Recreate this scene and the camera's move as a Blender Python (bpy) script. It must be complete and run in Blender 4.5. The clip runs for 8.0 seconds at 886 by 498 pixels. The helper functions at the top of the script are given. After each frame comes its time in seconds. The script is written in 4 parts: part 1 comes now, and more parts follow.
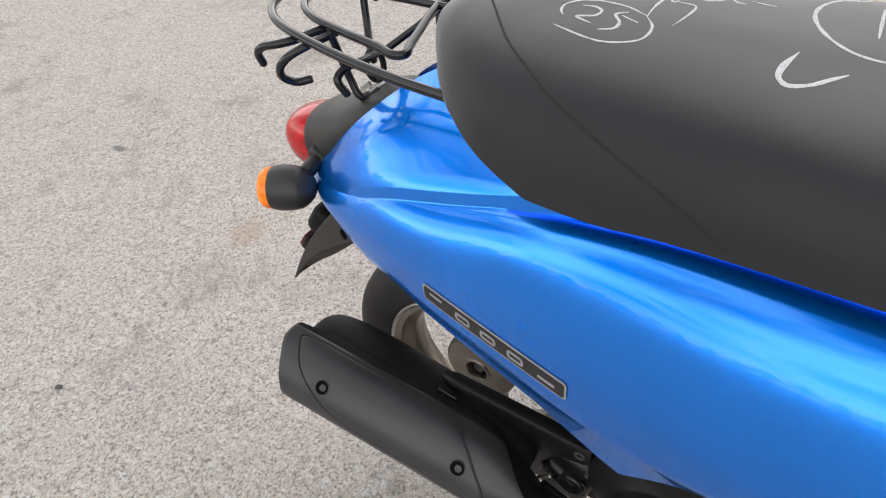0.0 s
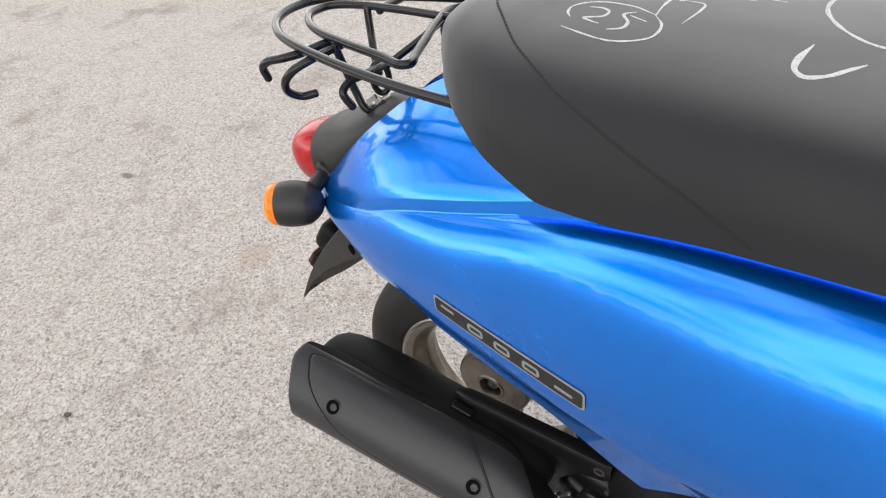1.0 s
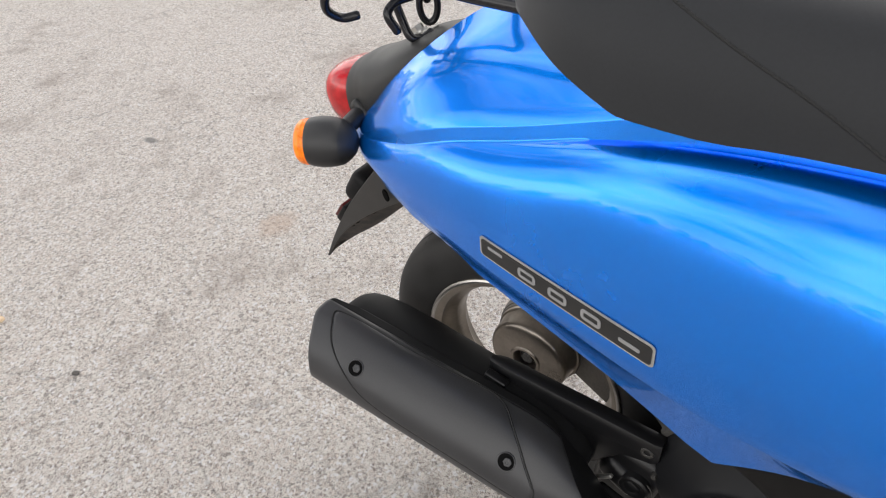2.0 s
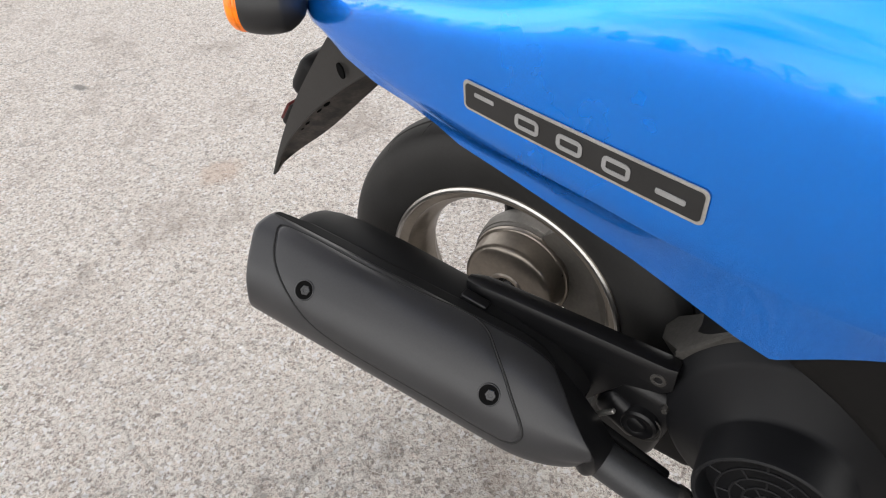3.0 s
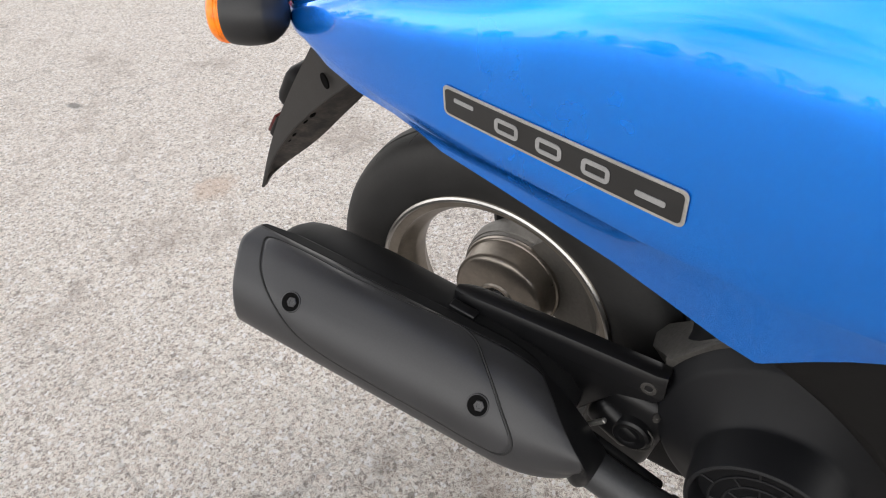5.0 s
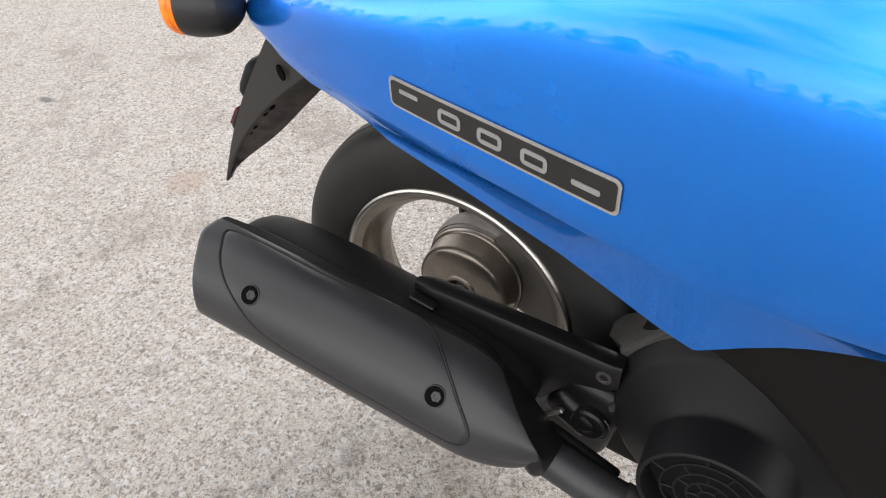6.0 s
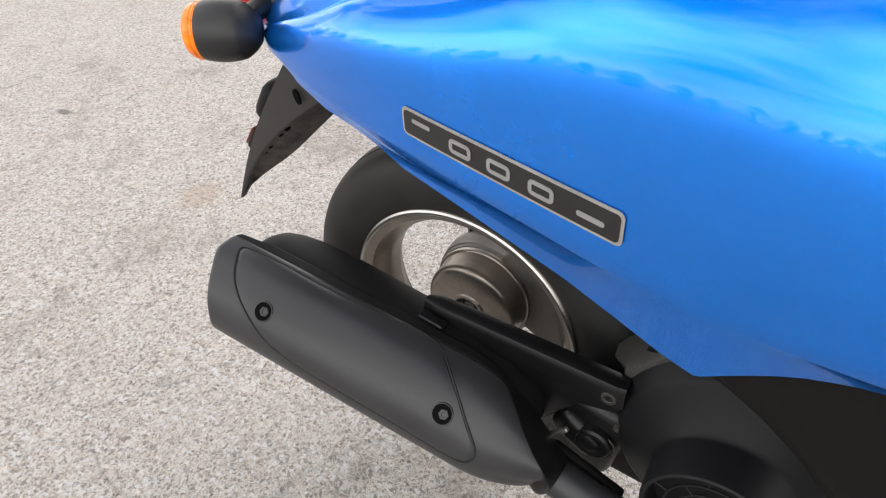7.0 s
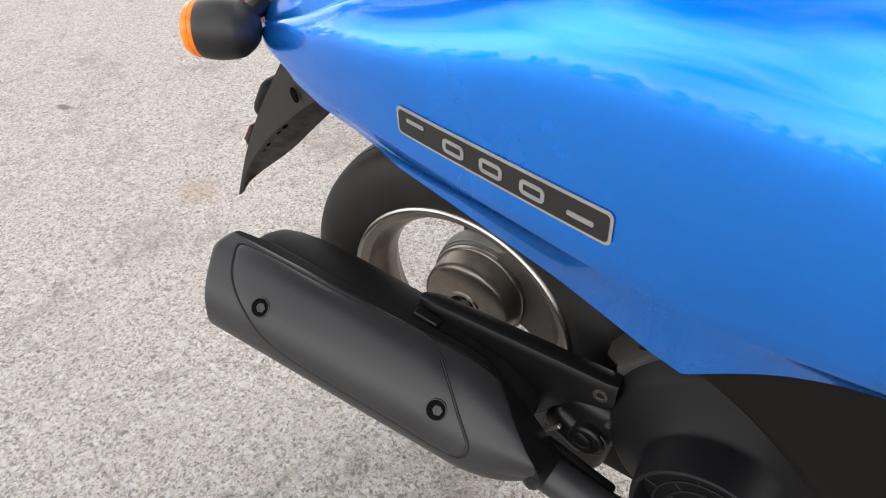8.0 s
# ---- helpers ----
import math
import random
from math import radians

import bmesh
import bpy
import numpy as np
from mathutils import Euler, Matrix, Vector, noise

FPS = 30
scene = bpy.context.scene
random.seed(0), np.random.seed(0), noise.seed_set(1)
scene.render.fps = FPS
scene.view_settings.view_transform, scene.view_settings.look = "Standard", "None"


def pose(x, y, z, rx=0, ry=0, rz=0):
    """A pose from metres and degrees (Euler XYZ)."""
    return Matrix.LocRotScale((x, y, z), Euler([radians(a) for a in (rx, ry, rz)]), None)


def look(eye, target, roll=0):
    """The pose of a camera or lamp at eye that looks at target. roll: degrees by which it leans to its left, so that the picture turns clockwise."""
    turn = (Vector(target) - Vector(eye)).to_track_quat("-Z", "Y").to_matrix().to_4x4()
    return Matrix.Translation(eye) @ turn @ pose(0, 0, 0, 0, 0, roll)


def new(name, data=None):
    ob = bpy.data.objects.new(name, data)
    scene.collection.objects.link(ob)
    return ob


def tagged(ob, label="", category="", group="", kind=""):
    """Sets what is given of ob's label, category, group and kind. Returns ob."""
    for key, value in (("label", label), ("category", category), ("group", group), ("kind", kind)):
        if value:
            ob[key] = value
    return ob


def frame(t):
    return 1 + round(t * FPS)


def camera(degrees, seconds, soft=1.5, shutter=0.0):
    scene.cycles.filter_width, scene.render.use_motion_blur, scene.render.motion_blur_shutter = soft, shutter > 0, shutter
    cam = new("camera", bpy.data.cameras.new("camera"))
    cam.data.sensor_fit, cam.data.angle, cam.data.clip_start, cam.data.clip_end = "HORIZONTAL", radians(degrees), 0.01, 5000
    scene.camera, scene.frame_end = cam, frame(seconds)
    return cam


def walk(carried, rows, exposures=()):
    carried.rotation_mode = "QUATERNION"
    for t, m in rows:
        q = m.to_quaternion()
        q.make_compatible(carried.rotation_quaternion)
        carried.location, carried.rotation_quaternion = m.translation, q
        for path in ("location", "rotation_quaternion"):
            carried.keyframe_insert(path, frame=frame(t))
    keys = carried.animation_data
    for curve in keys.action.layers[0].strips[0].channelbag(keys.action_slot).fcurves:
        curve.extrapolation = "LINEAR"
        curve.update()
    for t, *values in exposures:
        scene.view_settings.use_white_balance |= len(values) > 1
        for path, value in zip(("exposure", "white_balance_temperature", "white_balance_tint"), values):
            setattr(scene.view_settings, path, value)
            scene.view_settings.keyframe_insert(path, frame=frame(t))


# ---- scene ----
cam = camera(68.0, 8.0, soft=1.1)
PATH = [
    (0, (0.3322, -0.5122, 1.0033), (-0.1217, 0.0911, 0.3476), -5.70),
    (0.2, (0.3177, -0.5217, 0.9726), (-0.1402, 0.0888, 0.3264), -4.38),
    (0.5, (0.3166, -0.5194, 0.9653), (-0.1518, 0.0882, 0.3240), -4.99),
    (0.7, (0.3247, -0.5174, 0.9736), (-0.1537, 0.1006, 0.3497), -5.91),
    (1, (0.3283, -0.5127, 0.9864), (-0.1464, 0.1042, 0.3587), -7.44),
    (1.2, (0.3284, -0.5105, 0.9882), (-0.1584, 0.1081, 0.3715), -8.49),
    (1.5, (0.3191, -0.5078, 0.9713), (-0.1661, 0.1066, 0.3490), -7.77),
    (1.8, (0.2957, -0.5117, 0.9370), (-0.2046, 0.0927, 0.3170), -7.32),
    (2, (0.2910, -0.5159, 0.9042), (-0.2051, 0.0866, 0.2791), -5.69),
    (2.2, (0.2803, -0.5043, 0.8605), (-0.2007, 0.1022, 0.2275), -4.88),
    (3.3, (0.2444, -0.4892, 0.7456), (-0.1874, 0.1567, 0.1161), -2.55),
    (3.5, (0.2430, -0.4849, 0.7456), (-0.1863, 0.1675, 0.1211), -2.58),
    (4, (0.2450, -0.4938, 0.7451), (-0.1861, 0.1579, 0.1210), -2.61),
    (4.5, (0.2505, -0.4968, 0.7515), (-0.1932, 0.1489, 0.1300), -3.34),
    (4.7, (0.2534, -0.4910, 0.7486), (-0.1941, 0.1547, 0.1299), -3.40),
    (5.8, (0.2771, -0.4826, 0.7438), (-0.1590, 0.1677, 0.1217), -2.65),
    (6, (0.2815, -0.4765, 0.7434), (-0.1464, 0.1763, 0.1183), -2.73),
    (6.5, (0.2777, -0.4782, 0.7533), (-0.1630, 0.1738, 0.1363), -2.73),
    (7, (0.2844, -0.4813, 0.7592), (-0.1595, 0.1734, 0.1474), -2.60),
    (7.5, (0.2852, -0.4767, 0.7609), (-0.1528, 0.1836, 0.1510), -2.02),
    (8, (0.2905, -0.4825, 0.7632), (-0.1518, 0.1700, 0.1479), -2.23),
]
walk(cam, [(t, look(eye, target, roll)) for t, eye, target, roll in PATH], exposures=[(0.0, -0.44), (0.6, -0.29), (2.2, -0.36), (3.3, -0.19), (8.0, -0.19)])

# ---------------------------------------------------------------- light
SUN_ELEVATION, SUN_AZIMUTH = 46.0, 12.0
world = bpy.data.worlds.new("sky")
scene.world = world
world.use_nodes = True
wn, wl = world.node_tree.nodes, world.node_tree.links
sky = wn.new("ShaderNodeTexSky")
sky.sky_type, sky.sun_disc = "NISHITA", False
sky.sun_elevation, sky.sun_rotation = radians(SUN_ELEVATION), radians(SUN_AZIMUTH)
sky.air_density, sky.dust_density, sky.ozone_density = 1.0, 2.5, 1.0
cloud = wn.new("ShaderNodeTexNoise")
# Clouds lie in one flat layer, so they draw together towards the horizon.
aim = wn.new("ShaderNodeTexCoord")
axes = wn.new("ShaderNodeSeparateXYZ")
lift = wn.new("ShaderNodeMath")
lift.operation = "MAXIMUM"
lift.inputs[1].default_value = 0.0
far = wn.new("ShaderNodeMath")
far.operation = "ADD"
far.inputs[1].default_value = 0.30
layer = wn.new("ShaderNodeVectorMath")
layer.operation = "DIVIDE"
wl.new(aim.outputs["Generated"], axes.inputs["Vector"])
wl.new(axes.outputs["Z"], lift.inputs[0])
wl.new(lift.outputs["Value"], far.inputs[0])
wl.new(aim.outputs["Generated"], layer.inputs[0])
wl.new(far.outputs["Value"], layer.inputs[1])
drift = wn.new("ShaderNodeVectorMath")
drift.operation = "ADD"
drift.inputs[1].default_value = (13.1, 15.4, 6.4)
wl.new(layer.outputs["Vector"], drift.inputs[0])
wl.new(drift.outputs["Vector"], cloud.inputs["Vector"])
cloud.inputs["Scale"].default_value = 1.1
cloud.inputs["Detail"].default_value = 6.0
cloud.inputs["Roughness"].default_value = 0.62
cloud.inputs["Distortion"].default_value = 0.5
cover = wn.new("ShaderNodeValToRGB")
cover.color_ramp.elements[0].position, cover.color_ramp.elements[1].position = 0.36, 0.61
blend = wn.new("ShaderNodeMix")
blend.data_type = "RGBA"
blend.inputs["B"].default_value = (36.5, 35.4, 34.2, 1)
# Low in the sky the clouds stand one behind another and leave fewer gaps.
stack = wn.new("ShaderNodeMath")
stack.operation = "MULTIPLY_ADD"
stack.inputs[1].default_value, stack.inputs[2].default_value = -0.07, 0.022
thick = wn.new("ShaderNodeMath")
thick.operation = "ADD"
wl.new(lift.outputs["Value"], stack.inputs[0])
wl.new(cloud.outputs["Fac"], thick.inputs[0])
wl.new(stack.outputs["Value"], thick.inputs[1])
wl.new(thick.outputs["Value"], cover.inputs["Fac"])
wl.new(cover.outputs["Color"], blend.inputs["Factor"])
wl.new(sky.outputs["Color"], blend.inputs["A"])
wl.new(blend.outputs["Result"], wn["Background"].inputs["Color"])
wn["Background"].inputs["Strength"].default_value = 0.14

sun = new("sun", bpy.data.lights.new("sun", "SUN"))
sun.data.energy, sun.data.angle, sun.data.color = 0.75, radians(40), (1.0, 0.985, 0.965)
_az = radians(SUN_AZIMUTH)
sun.matrix_world = look((math.sin(_az) * 5, math.cos(_az) * 5, 5 * math.tan(radians(SUN_ELEVATION))), (0, 0, 0))

# ---------------------------------------------------------------- materials


def material(name, base, rough=0.5, metal=0.0, coat=0.0, coat_rough=0.05, grain=None, mottle=None, bump=None, spec=0.5):
    """grain, mottle: (scale, how far the base colour varies); bump: (scale, height in mm)."""
    mat = bpy.data.materials.new(name)
    mat.use_nodes = True
    n, l = mat.node_tree.nodes, mat.node_tree.links
    b = n["Principled BSDF"]
    b.inputs["Base Color"].default_value = (*base, 1)
    b.inputs["Roughness"].default_value = rough
    b.inputs["Metallic"].default_value = metal
    b.inputs["Coat Weight"].default_value = coat
    b.inputs["Coat Roughness"].default_value = coat_rough
    b.inputs["Specular IOR Level"].default_value = spec
    at = n.new("ShaderNodeTexCoord").outputs["Object"]
    colour = None
    for some in (mottle, grain):
        if not some:
            continue
        tex = n.new("ShaderNodeTexNoise")
        tex.inputs["Scale"].default_value = some[0]
        tex.inputs["Detail"].default_value = 5.0
        l.new(at, tex.inputs["Vector"])
        span = n.new("ShaderNodeMapRange")
        span.inputs["From Min"].default_value, span.inputs["From Max"].default_value = 0.3, 0.7
        span.inputs["To Min"].default_value, span.inputs["To Max"].default_value = 1 - some[1], 1 + some[1]
        l.new(tex.outputs["Fac"], span.inputs["Value"])
        mul = n.new("ShaderNodeVectorMath")
        mul.operation = "SCALE"
        if colour is None:
            mul.inputs[0].default_value = base
        else:
            l.new(colour, mul.inputs[0])
        l.new(span.outputs["Result"], mul.inputs["Scale"])
        colour = mul.outputs["Vector"]
        if some is mottle:
            wear = n.new("ShaderNodeMapRange")
            wear.inputs["From Min"].default_value, wear.inputs["From Max"].default_value = 0.3, 0.7
            wear.inputs["To Min"].default_value, wear.inputs["To Max"].default_value = rough * 0.88, min(1, rough * 1.14)
            l.new(tex.outputs["Fac"], wear.inputs["Value"])
            l.new(wear.outputs["Result"], b.inputs["Roughness"])
    if colour is not None:
        l.new(colour, b.inputs["Base Color"])
    if bump:
        tex = n.new("ShaderNodeTexNoise")
        tex.inputs["Scale"].default_value = bump[0]
        tex.inputs["Detail"].default_value = 3.0
        l.new(at, tex.inputs["Vector"])
        bm_ = n.new("ShaderNodeBump")
        bm_.inputs["Distance"].default_value = bump[1] / 1000
        bm_.inputs["Strength"].default_value = 1.0
        l.new(tex.outputs["Fac"], bm_.inputs["Height"])
        l.new(bm_.outputs["Normal"], b.inputs["Normal"])
    return mat


BLUE = material("blue_paint", (0.0003, 0.208, 0.85), 0.25, 0.84, 0.85, 0.03, grain=(900, 0.05), mottle=(9, 0.03))
BLUE.node_tree.nodes["Principled BSDF"].inputs["Coat IOR"].default_value = 1.5
BLUE.node_tree.nodes["Principled BSDF"].inputs["Specular Tint"].default_value = (0.25, 0.62, 1.0, 1)
PLASTIC = material("black_plastic", (0.003, 0.003, 0.0033), 0.5, mottle=(14, 0.15), grain=(700, 0.12), bump=(1500, 0.05), spec=0.15)
GREY_PLASTIC = material("dark_grey_plastic", (0.0052, 0.0050, 0.0049), 0.60, mottle=(12, 0.15), grain=(700, 0.12), bump=(1500, 0.06), spec=0.11)
COVER = material("muffler_cover_paint", (0.0235, 0.0235, 0.0250), 0.39, mottle=(10, 0.12), grain=(600, 0.08), bump=(1300, 0.04), spec=0.42)
VINYL = material("seat_vinyl", (0.0058, 0.0067, 0.0084), 0.57, mottle=(8, 0.10), grain=(500, 0.15), bump=(900, 0.02), spec=0.30)
VINYL.node_tree.nodes["Principled BSDF"].inputs["Sheen Weight"].default_value = 0.26
VINYL.node_tree.nodes["Principled BSDF"].inputs["Sheen Roughness"].default_value = 0.45
# Dark seat thread; also the shade line round the shield's panel.
THREAD_AND_SHADE = material("thread_and_groove_shade", (0.006, 0.006, 0.006), 0.8, grain=(900, 0.2))
# Near-black that stands for the shade inside holes, slots and grooves.
RECESS_SHADE = material("recess_shade", (0.0035, 0.0035, 0.0035), 0.9, grain=(600, 0.1), spec=0.05)
SIGNAL = material("signal_housing", (0.014, 0.014, 0.0145), 0.45, mottle=(14, 0.12), grain=(700, 0.1), bump=(1500, 0.05), spec=0.4)
BLACK_METAL = material("black_enamel", (0.012, 0.012, 0.013), 0.28, 0.0, 0.3, 0.15, mottle=(30, 0.2), grain=(500, 0.1))
BARREL = material("silencer_barrel_paint", (0.0060, 0.0060, 0.0064), 0.62, mottle=(12, 0.15), grain=(500, 0.1), bump=(1300, 0.04), spec=0.17)
SATIN = material("satin_black_paint", (0.0040, 0.0040, 0.0046), 0.38, mottle=(14, 0.2), grain=(500, 0.12), bump=(1200, 0.03), spec=0.32)
TUBE = material("rack_enamel", (0.007, 0.007, 0.009), 0.25, 0.0, 0.2, 0.12, mottle=(25, 0.25), grain=(400, 0.1), spec=0.25)
STEEL = material("dull_steel", (0.42, 0.41, 0.39), 0.38, 0.9, mottle=(30, 0.15), grain=(400, 0.1))
PIPE = material("painted_pipe", (0.033, 0.034, 0.036), 0.45, 0.3, mottle=(25, 0.15), grain=(400, 0.12))
CAST = material("cast_aluminium", (0.055, 0.052, 0.048), 0.6, 0.4, mottle=(25, 0.25), grain=(300, 0.2), bump=(400, 0.3))
# Alloy darkened for the shade on the spokes; also the duller brake panel.
SPOKE = material("dull_shaded_alloy", (0.115, 0.108, 0.098), 0.5, 0.5, mottle=(18, 0.2), grain=(250, 0.12), bump=(400, 0.1))
RIM = material("wheel_alloy", (0.215, 0.190, 0.162), 0.30, 0.80, mottle=(18, 0.35), grain=(250, 0.06))
LIP = material("polished_rim_edge", (0.42, 0.408, 0.39), 0.32, 0.95, mottle=(30, 0.1), grain=(300, 0.08))
RUBBER = material("tyre_rubber", (0.0075, 0.0072, 0.0070), 0.66, mottle=(20, 0.2), grain=(300, 0.2), bump=(500, 0.2))
SHROUD = material("shroud_plastic", (0.0050, 0.0052, 0.0062), 0.5, mottle=(14, 0.15), grain=(700, 0.12), bump=(1500, 0.05), spec=0.20)
TAIL_COVER = material("tail_plastic", (0.021, 0.021, 0.0205), 0.52, mottle=(12, 0.12), grain=(700, 0.12), bump=(1500, 0.05), spec=0.38)
FLANGE = material("worn_black_plastic", (0.020, 0.019, 0.018), 0.55, mottle=(20, 0.2), grain=(500, 0.15), bump=(900, 0.05), spec=0.4)
# Dusty mudguard plastic; also the painted highlight on the flange's edge.
DUST_AND_HIGHLIGHT = material("dusty_plastic_and_highlight", (0.036, 0.030, 0.026), 0.8, mottle=(70, 0.95), grain=(250, 0.3), bump=(300, 0.2))
BORDER = material("badge_border", (0.30, 0.29, 0.27), 0.4, 0.3, mottle=(40, 0.1), grain=(500, 0.1))
BADGE = material("badge_black", (0.009, 0.009, 0.009), 0.45, mottle=(40, 0.15), grain=(600, 0.1))
SILVER = material("badge_silver", (0.24, 0.24, 0.24), 0.4, 0.2, mottle=(40, 0.08), grain=(600, 0.08))
LEAF = material("foliage", (0.06, 0.09, 0.03), 0.7, mottle=(0.4, 0.4), grain=(3, 0.3))
BARK = material("bark", (0.12, 0.09, 0.07), 0.85, mottle=(2, 0.3), grain=(12, 0.3))


def lens_material(name, base, rough):
    mat = material(name, base, rough, coat=0.4, coat_rough=0.04, grain=(600, 0.06), mottle=(90, 0.30), spec=0.2)
    b = mat.node_tree.nodes["Principled BSDF"]
    b.inputs["Subsurface Weight"].default_value = 0.05
    b.inputs["Subsurface Radius"].default_value = (0.02, 0.008, 0.004)
    b.inputs["Subsurface Scale"].default_value = 0.4
    return mat


RED = lens_material("red_lens", (0.36, 0.0015, 0.004), 0.22)
REFLECTOR = lens_material("dark_red_reflector", (0.075, 0.010, 0.010), 0.3)
ORANGE = lens_material("orange_lens", (0.95, 0.22, 0.01), 0.3)
CLEAR = lens_material("frosted_clear_lens", (0.85, 0.80, 0.78), 0.25)


def chalk_material():
    mat = material("chalk", (0.52, 0.53, 0.54), 0.9, grain=(500, 0.1), mottle=(80, 0.06))
    n, l = mat.node_tree.nodes, mat.node_tree.links
    tex = n.new("ShaderNodeTexNoise")
    tex.inputs["Scale"].default_value, tex.inputs["Detail"].default_value = 620, 4
    ramp = n.new("ShaderNodeMapRange")
    ramp.inputs["From Min"].default_value, ramp.inputs["From Max"].default_value = 0.30, 0.46
    ramp.inputs["To Min"].default_value, ramp.inputs["To Max"].default_value = 0.38, 0.78
    l.new(n["Texture Coordinate"].outputs["Object"], tex.inputs["Vector"])
    l.new(tex.outputs["Fac"], ramp.inputs["Value"])
    l.new(ramp.outputs["Result"], n["Principled BSDF"].inputs["Alpha"])
    return mat


CHALK = chalk_material()


def ground_material():
    """Pale worn concrete: fine exposed grit, scattered dark and white grains, broad stains, relief light and shade in
    the colour.
    """
    mat = bpy.data.materials.new("worn_concrete")
    mat.use_nodes = True
    n, l = mat.node_tree.nodes, mat.node_tree.links
    b = n["Principled BSDF"]
    at = n.new("ShaderNodeTexCoord").outputs["Object"]

    def noise_(scale, detail, rough=0.55, lo=0.3, hi=0.7):
        tex = n.new("ShaderNodeTexNoise")
        tex.inputs["Scale"].default_value, tex.inputs["Detail"].default_value, tex.inputs["Roughness"].default_value = scale, detail, rough
        l.new(at, tex.inputs["Vector"])
        span = n.new("ShaderNodeMapRange")
        span.inputs["From Min"].default_value, span.inputs["From Max"].default_value = lo, hi
        l.new(tex.outputs["Fac"], span.inputs["Value"])
        return span.outputs["Result"]

    ragged = n.new("ShaderNodeTexNoise")
    ragged.inputs["Scale"].default_value, ragged.inputs["Detail"].default_value = 260, 3
    l.new(at, ragged.inputs["Vector"])
    shifted = n.new("ShaderNodeVectorMath")
    shifted.operation = "MULTIPLY_ADD"
    l.new(ragged.outputs["Color"], shifted.inputs[0])
    shifted.inputs[1].default_value = (0.007, 0.007, 0.0)
    l.new(at, shifted.inputs[2])

    def cells(scale, rnd=1.0):
        """Grains with ragged rims."""
        tex = n.new("ShaderNodeTexVoronoi")
        tex.inputs["Scale"].default_value, tex.inputs["Randomness"].default_value = scale, rnd
        l.new(shifted.outputs["Vector"], tex.inputs["Vector"])
        return tex

    def mixed(fac, a, c, kind="MIX"):
        m = n.new("ShaderNodeMix")
        m.data_type, m.blend_type = "RGBA", kind
        for value, socket in ((fac, m.inputs["Factor"]), (a, m.inputs["A"]), (c, m.inputs["B"])):
            if isinstance(value, (tuple, float)):
                socket.default_value = value
            else:
                l.new(value, socket)
        return m.outputs["Result"]

    def math_(op, a, c):
        m = n.new("ShaderNodeMath")
        m.operation = op
        for value, socket in ((a, m.inputs[0]), (c, m.inputs[1])):
            if isinstance(value, float):
                socket.default_value = value
            else:
                l.new(value, socket)
        return m.outputs["Value"]

    def ridges(scale, thin):
        """Thin curls of surface relief between the grains."""
        tex = n.new("ShaderNodeTexNoise")
        tex.inputs["Scale"].default_value, tex.inputs["Detail"].default_value, tex.inputs["Roughness"].default_value = scale, 3.0, 0.6
        tex.inputs["Distortion"].default_value = 0.8
        l.new(at, tex.inputs["Vector"])
        off = math_("ABSOLUTE", math_("SUBTRACT", tex.outputs["Fac"], 0.5), 0.0)
        span = n.new("ShaderNodeMapRange")
        span.inputs["From Min"].default_value, span.inputs["From Max"].default_value = 0.0, thin
        span.inputs["To Min"].default_value, span.inputs["To Max"].default_value = 1.0, 0.0
        l.new(off, span.inputs["Value"])
        return span.outputs["Result"]

    broad = noise_(1.6, 6, 0.6)
    patch = noise_(7.0, 6, 0.65, 0.35, 0.68)
    clump = noise_(18, 7, 0.75, 0.37, 0.63)
    fine = noise_(210, 4, 0.7, 0.34, 0.66)
    curl = ridges(78, 0.05)
    curl_glint = ridges(230, 0.060)
    pit = ridges(130, 0.05)
    grit = cells(230)
    grit_tone = n.new("ShaderNodeSeparateColor")
    l.new(grit.outputs["Color"], grit_tone.inputs["Color"])
    colour = mixed(broad, (0.600, 0.500, 0.435, 1), (0.830, 0.730, 0.655, 1))
    colour = mixed(math_("MULTIPLY", patch, 0.60), colour, (0.540, 0.430, 0.360, 1))
    colour = mixed(math_("MULTIPLY", clump, 0.55), colour, (0.800, 0.700, 0.630, 1))
    colour = mixed(math_("MULTIPLY", fine, 0.60), colour, (0.900, 0.805, 0.740, 1))
    # Worn stones in the surface, each with its own tone and a dark rim.
    chips = cells(115)
    chip_tone = n.new("ShaderNodeSeparateColor")
    l.new(chips.outputs["Color"], chip_tone.inputs["Color"])
    colour = mixed(math_("MULTIPLY", chip_tone.outputs["Blue"], 0.42), colour, (0.330, 0.285, 0.255, 1))
    colour = mixed(math_("MULTIPLY", math_("GREATER_THAN", chip_tone.outputs["Red"], 0.76), 0.65), colour, (0.915, 0.855, 0.800, 1))
    rims = cells(115)
    rims.feature = "DISTANCE_TO_EDGE"
    rim = n.new("ShaderNodeMapRange")
    rim.inputs["From Min"].default_value, rim.inputs["From Max"].default_value = 0.02, 0.10
    rim.inputs["To Min"].default_value, rim.inputs["To Max"].default_value = 0.66, 0.0
    l.new(rims.outputs["Distance"], rim.inputs["Value"])
    colour = mixed(math_("MULTIPLY", rim.outputs["Result"], clump), colour, (0.250, 0.210, 0.185, 1))
    # Shade of the pits and highlights of the curls, painted into the colour.
    colour = mixed(math_("MULTIPLY", pit, 0.82), colour, (0.235, 0.192, 0.165, 1))
    colour = mixed(math_("MULTIPLY", curl, 0.85), colour, (0.930, 0.905, 0.853, 1))
    colour = mixed(math_("MULTIPLY", curl_glint, 0.95), colour, (0.955, 0.912, 0.860, 1))
    dark = math_("MULTIPLY", math_("GREATER_THAN", grit_tone.outputs["Red"], 0.83), 0.9)
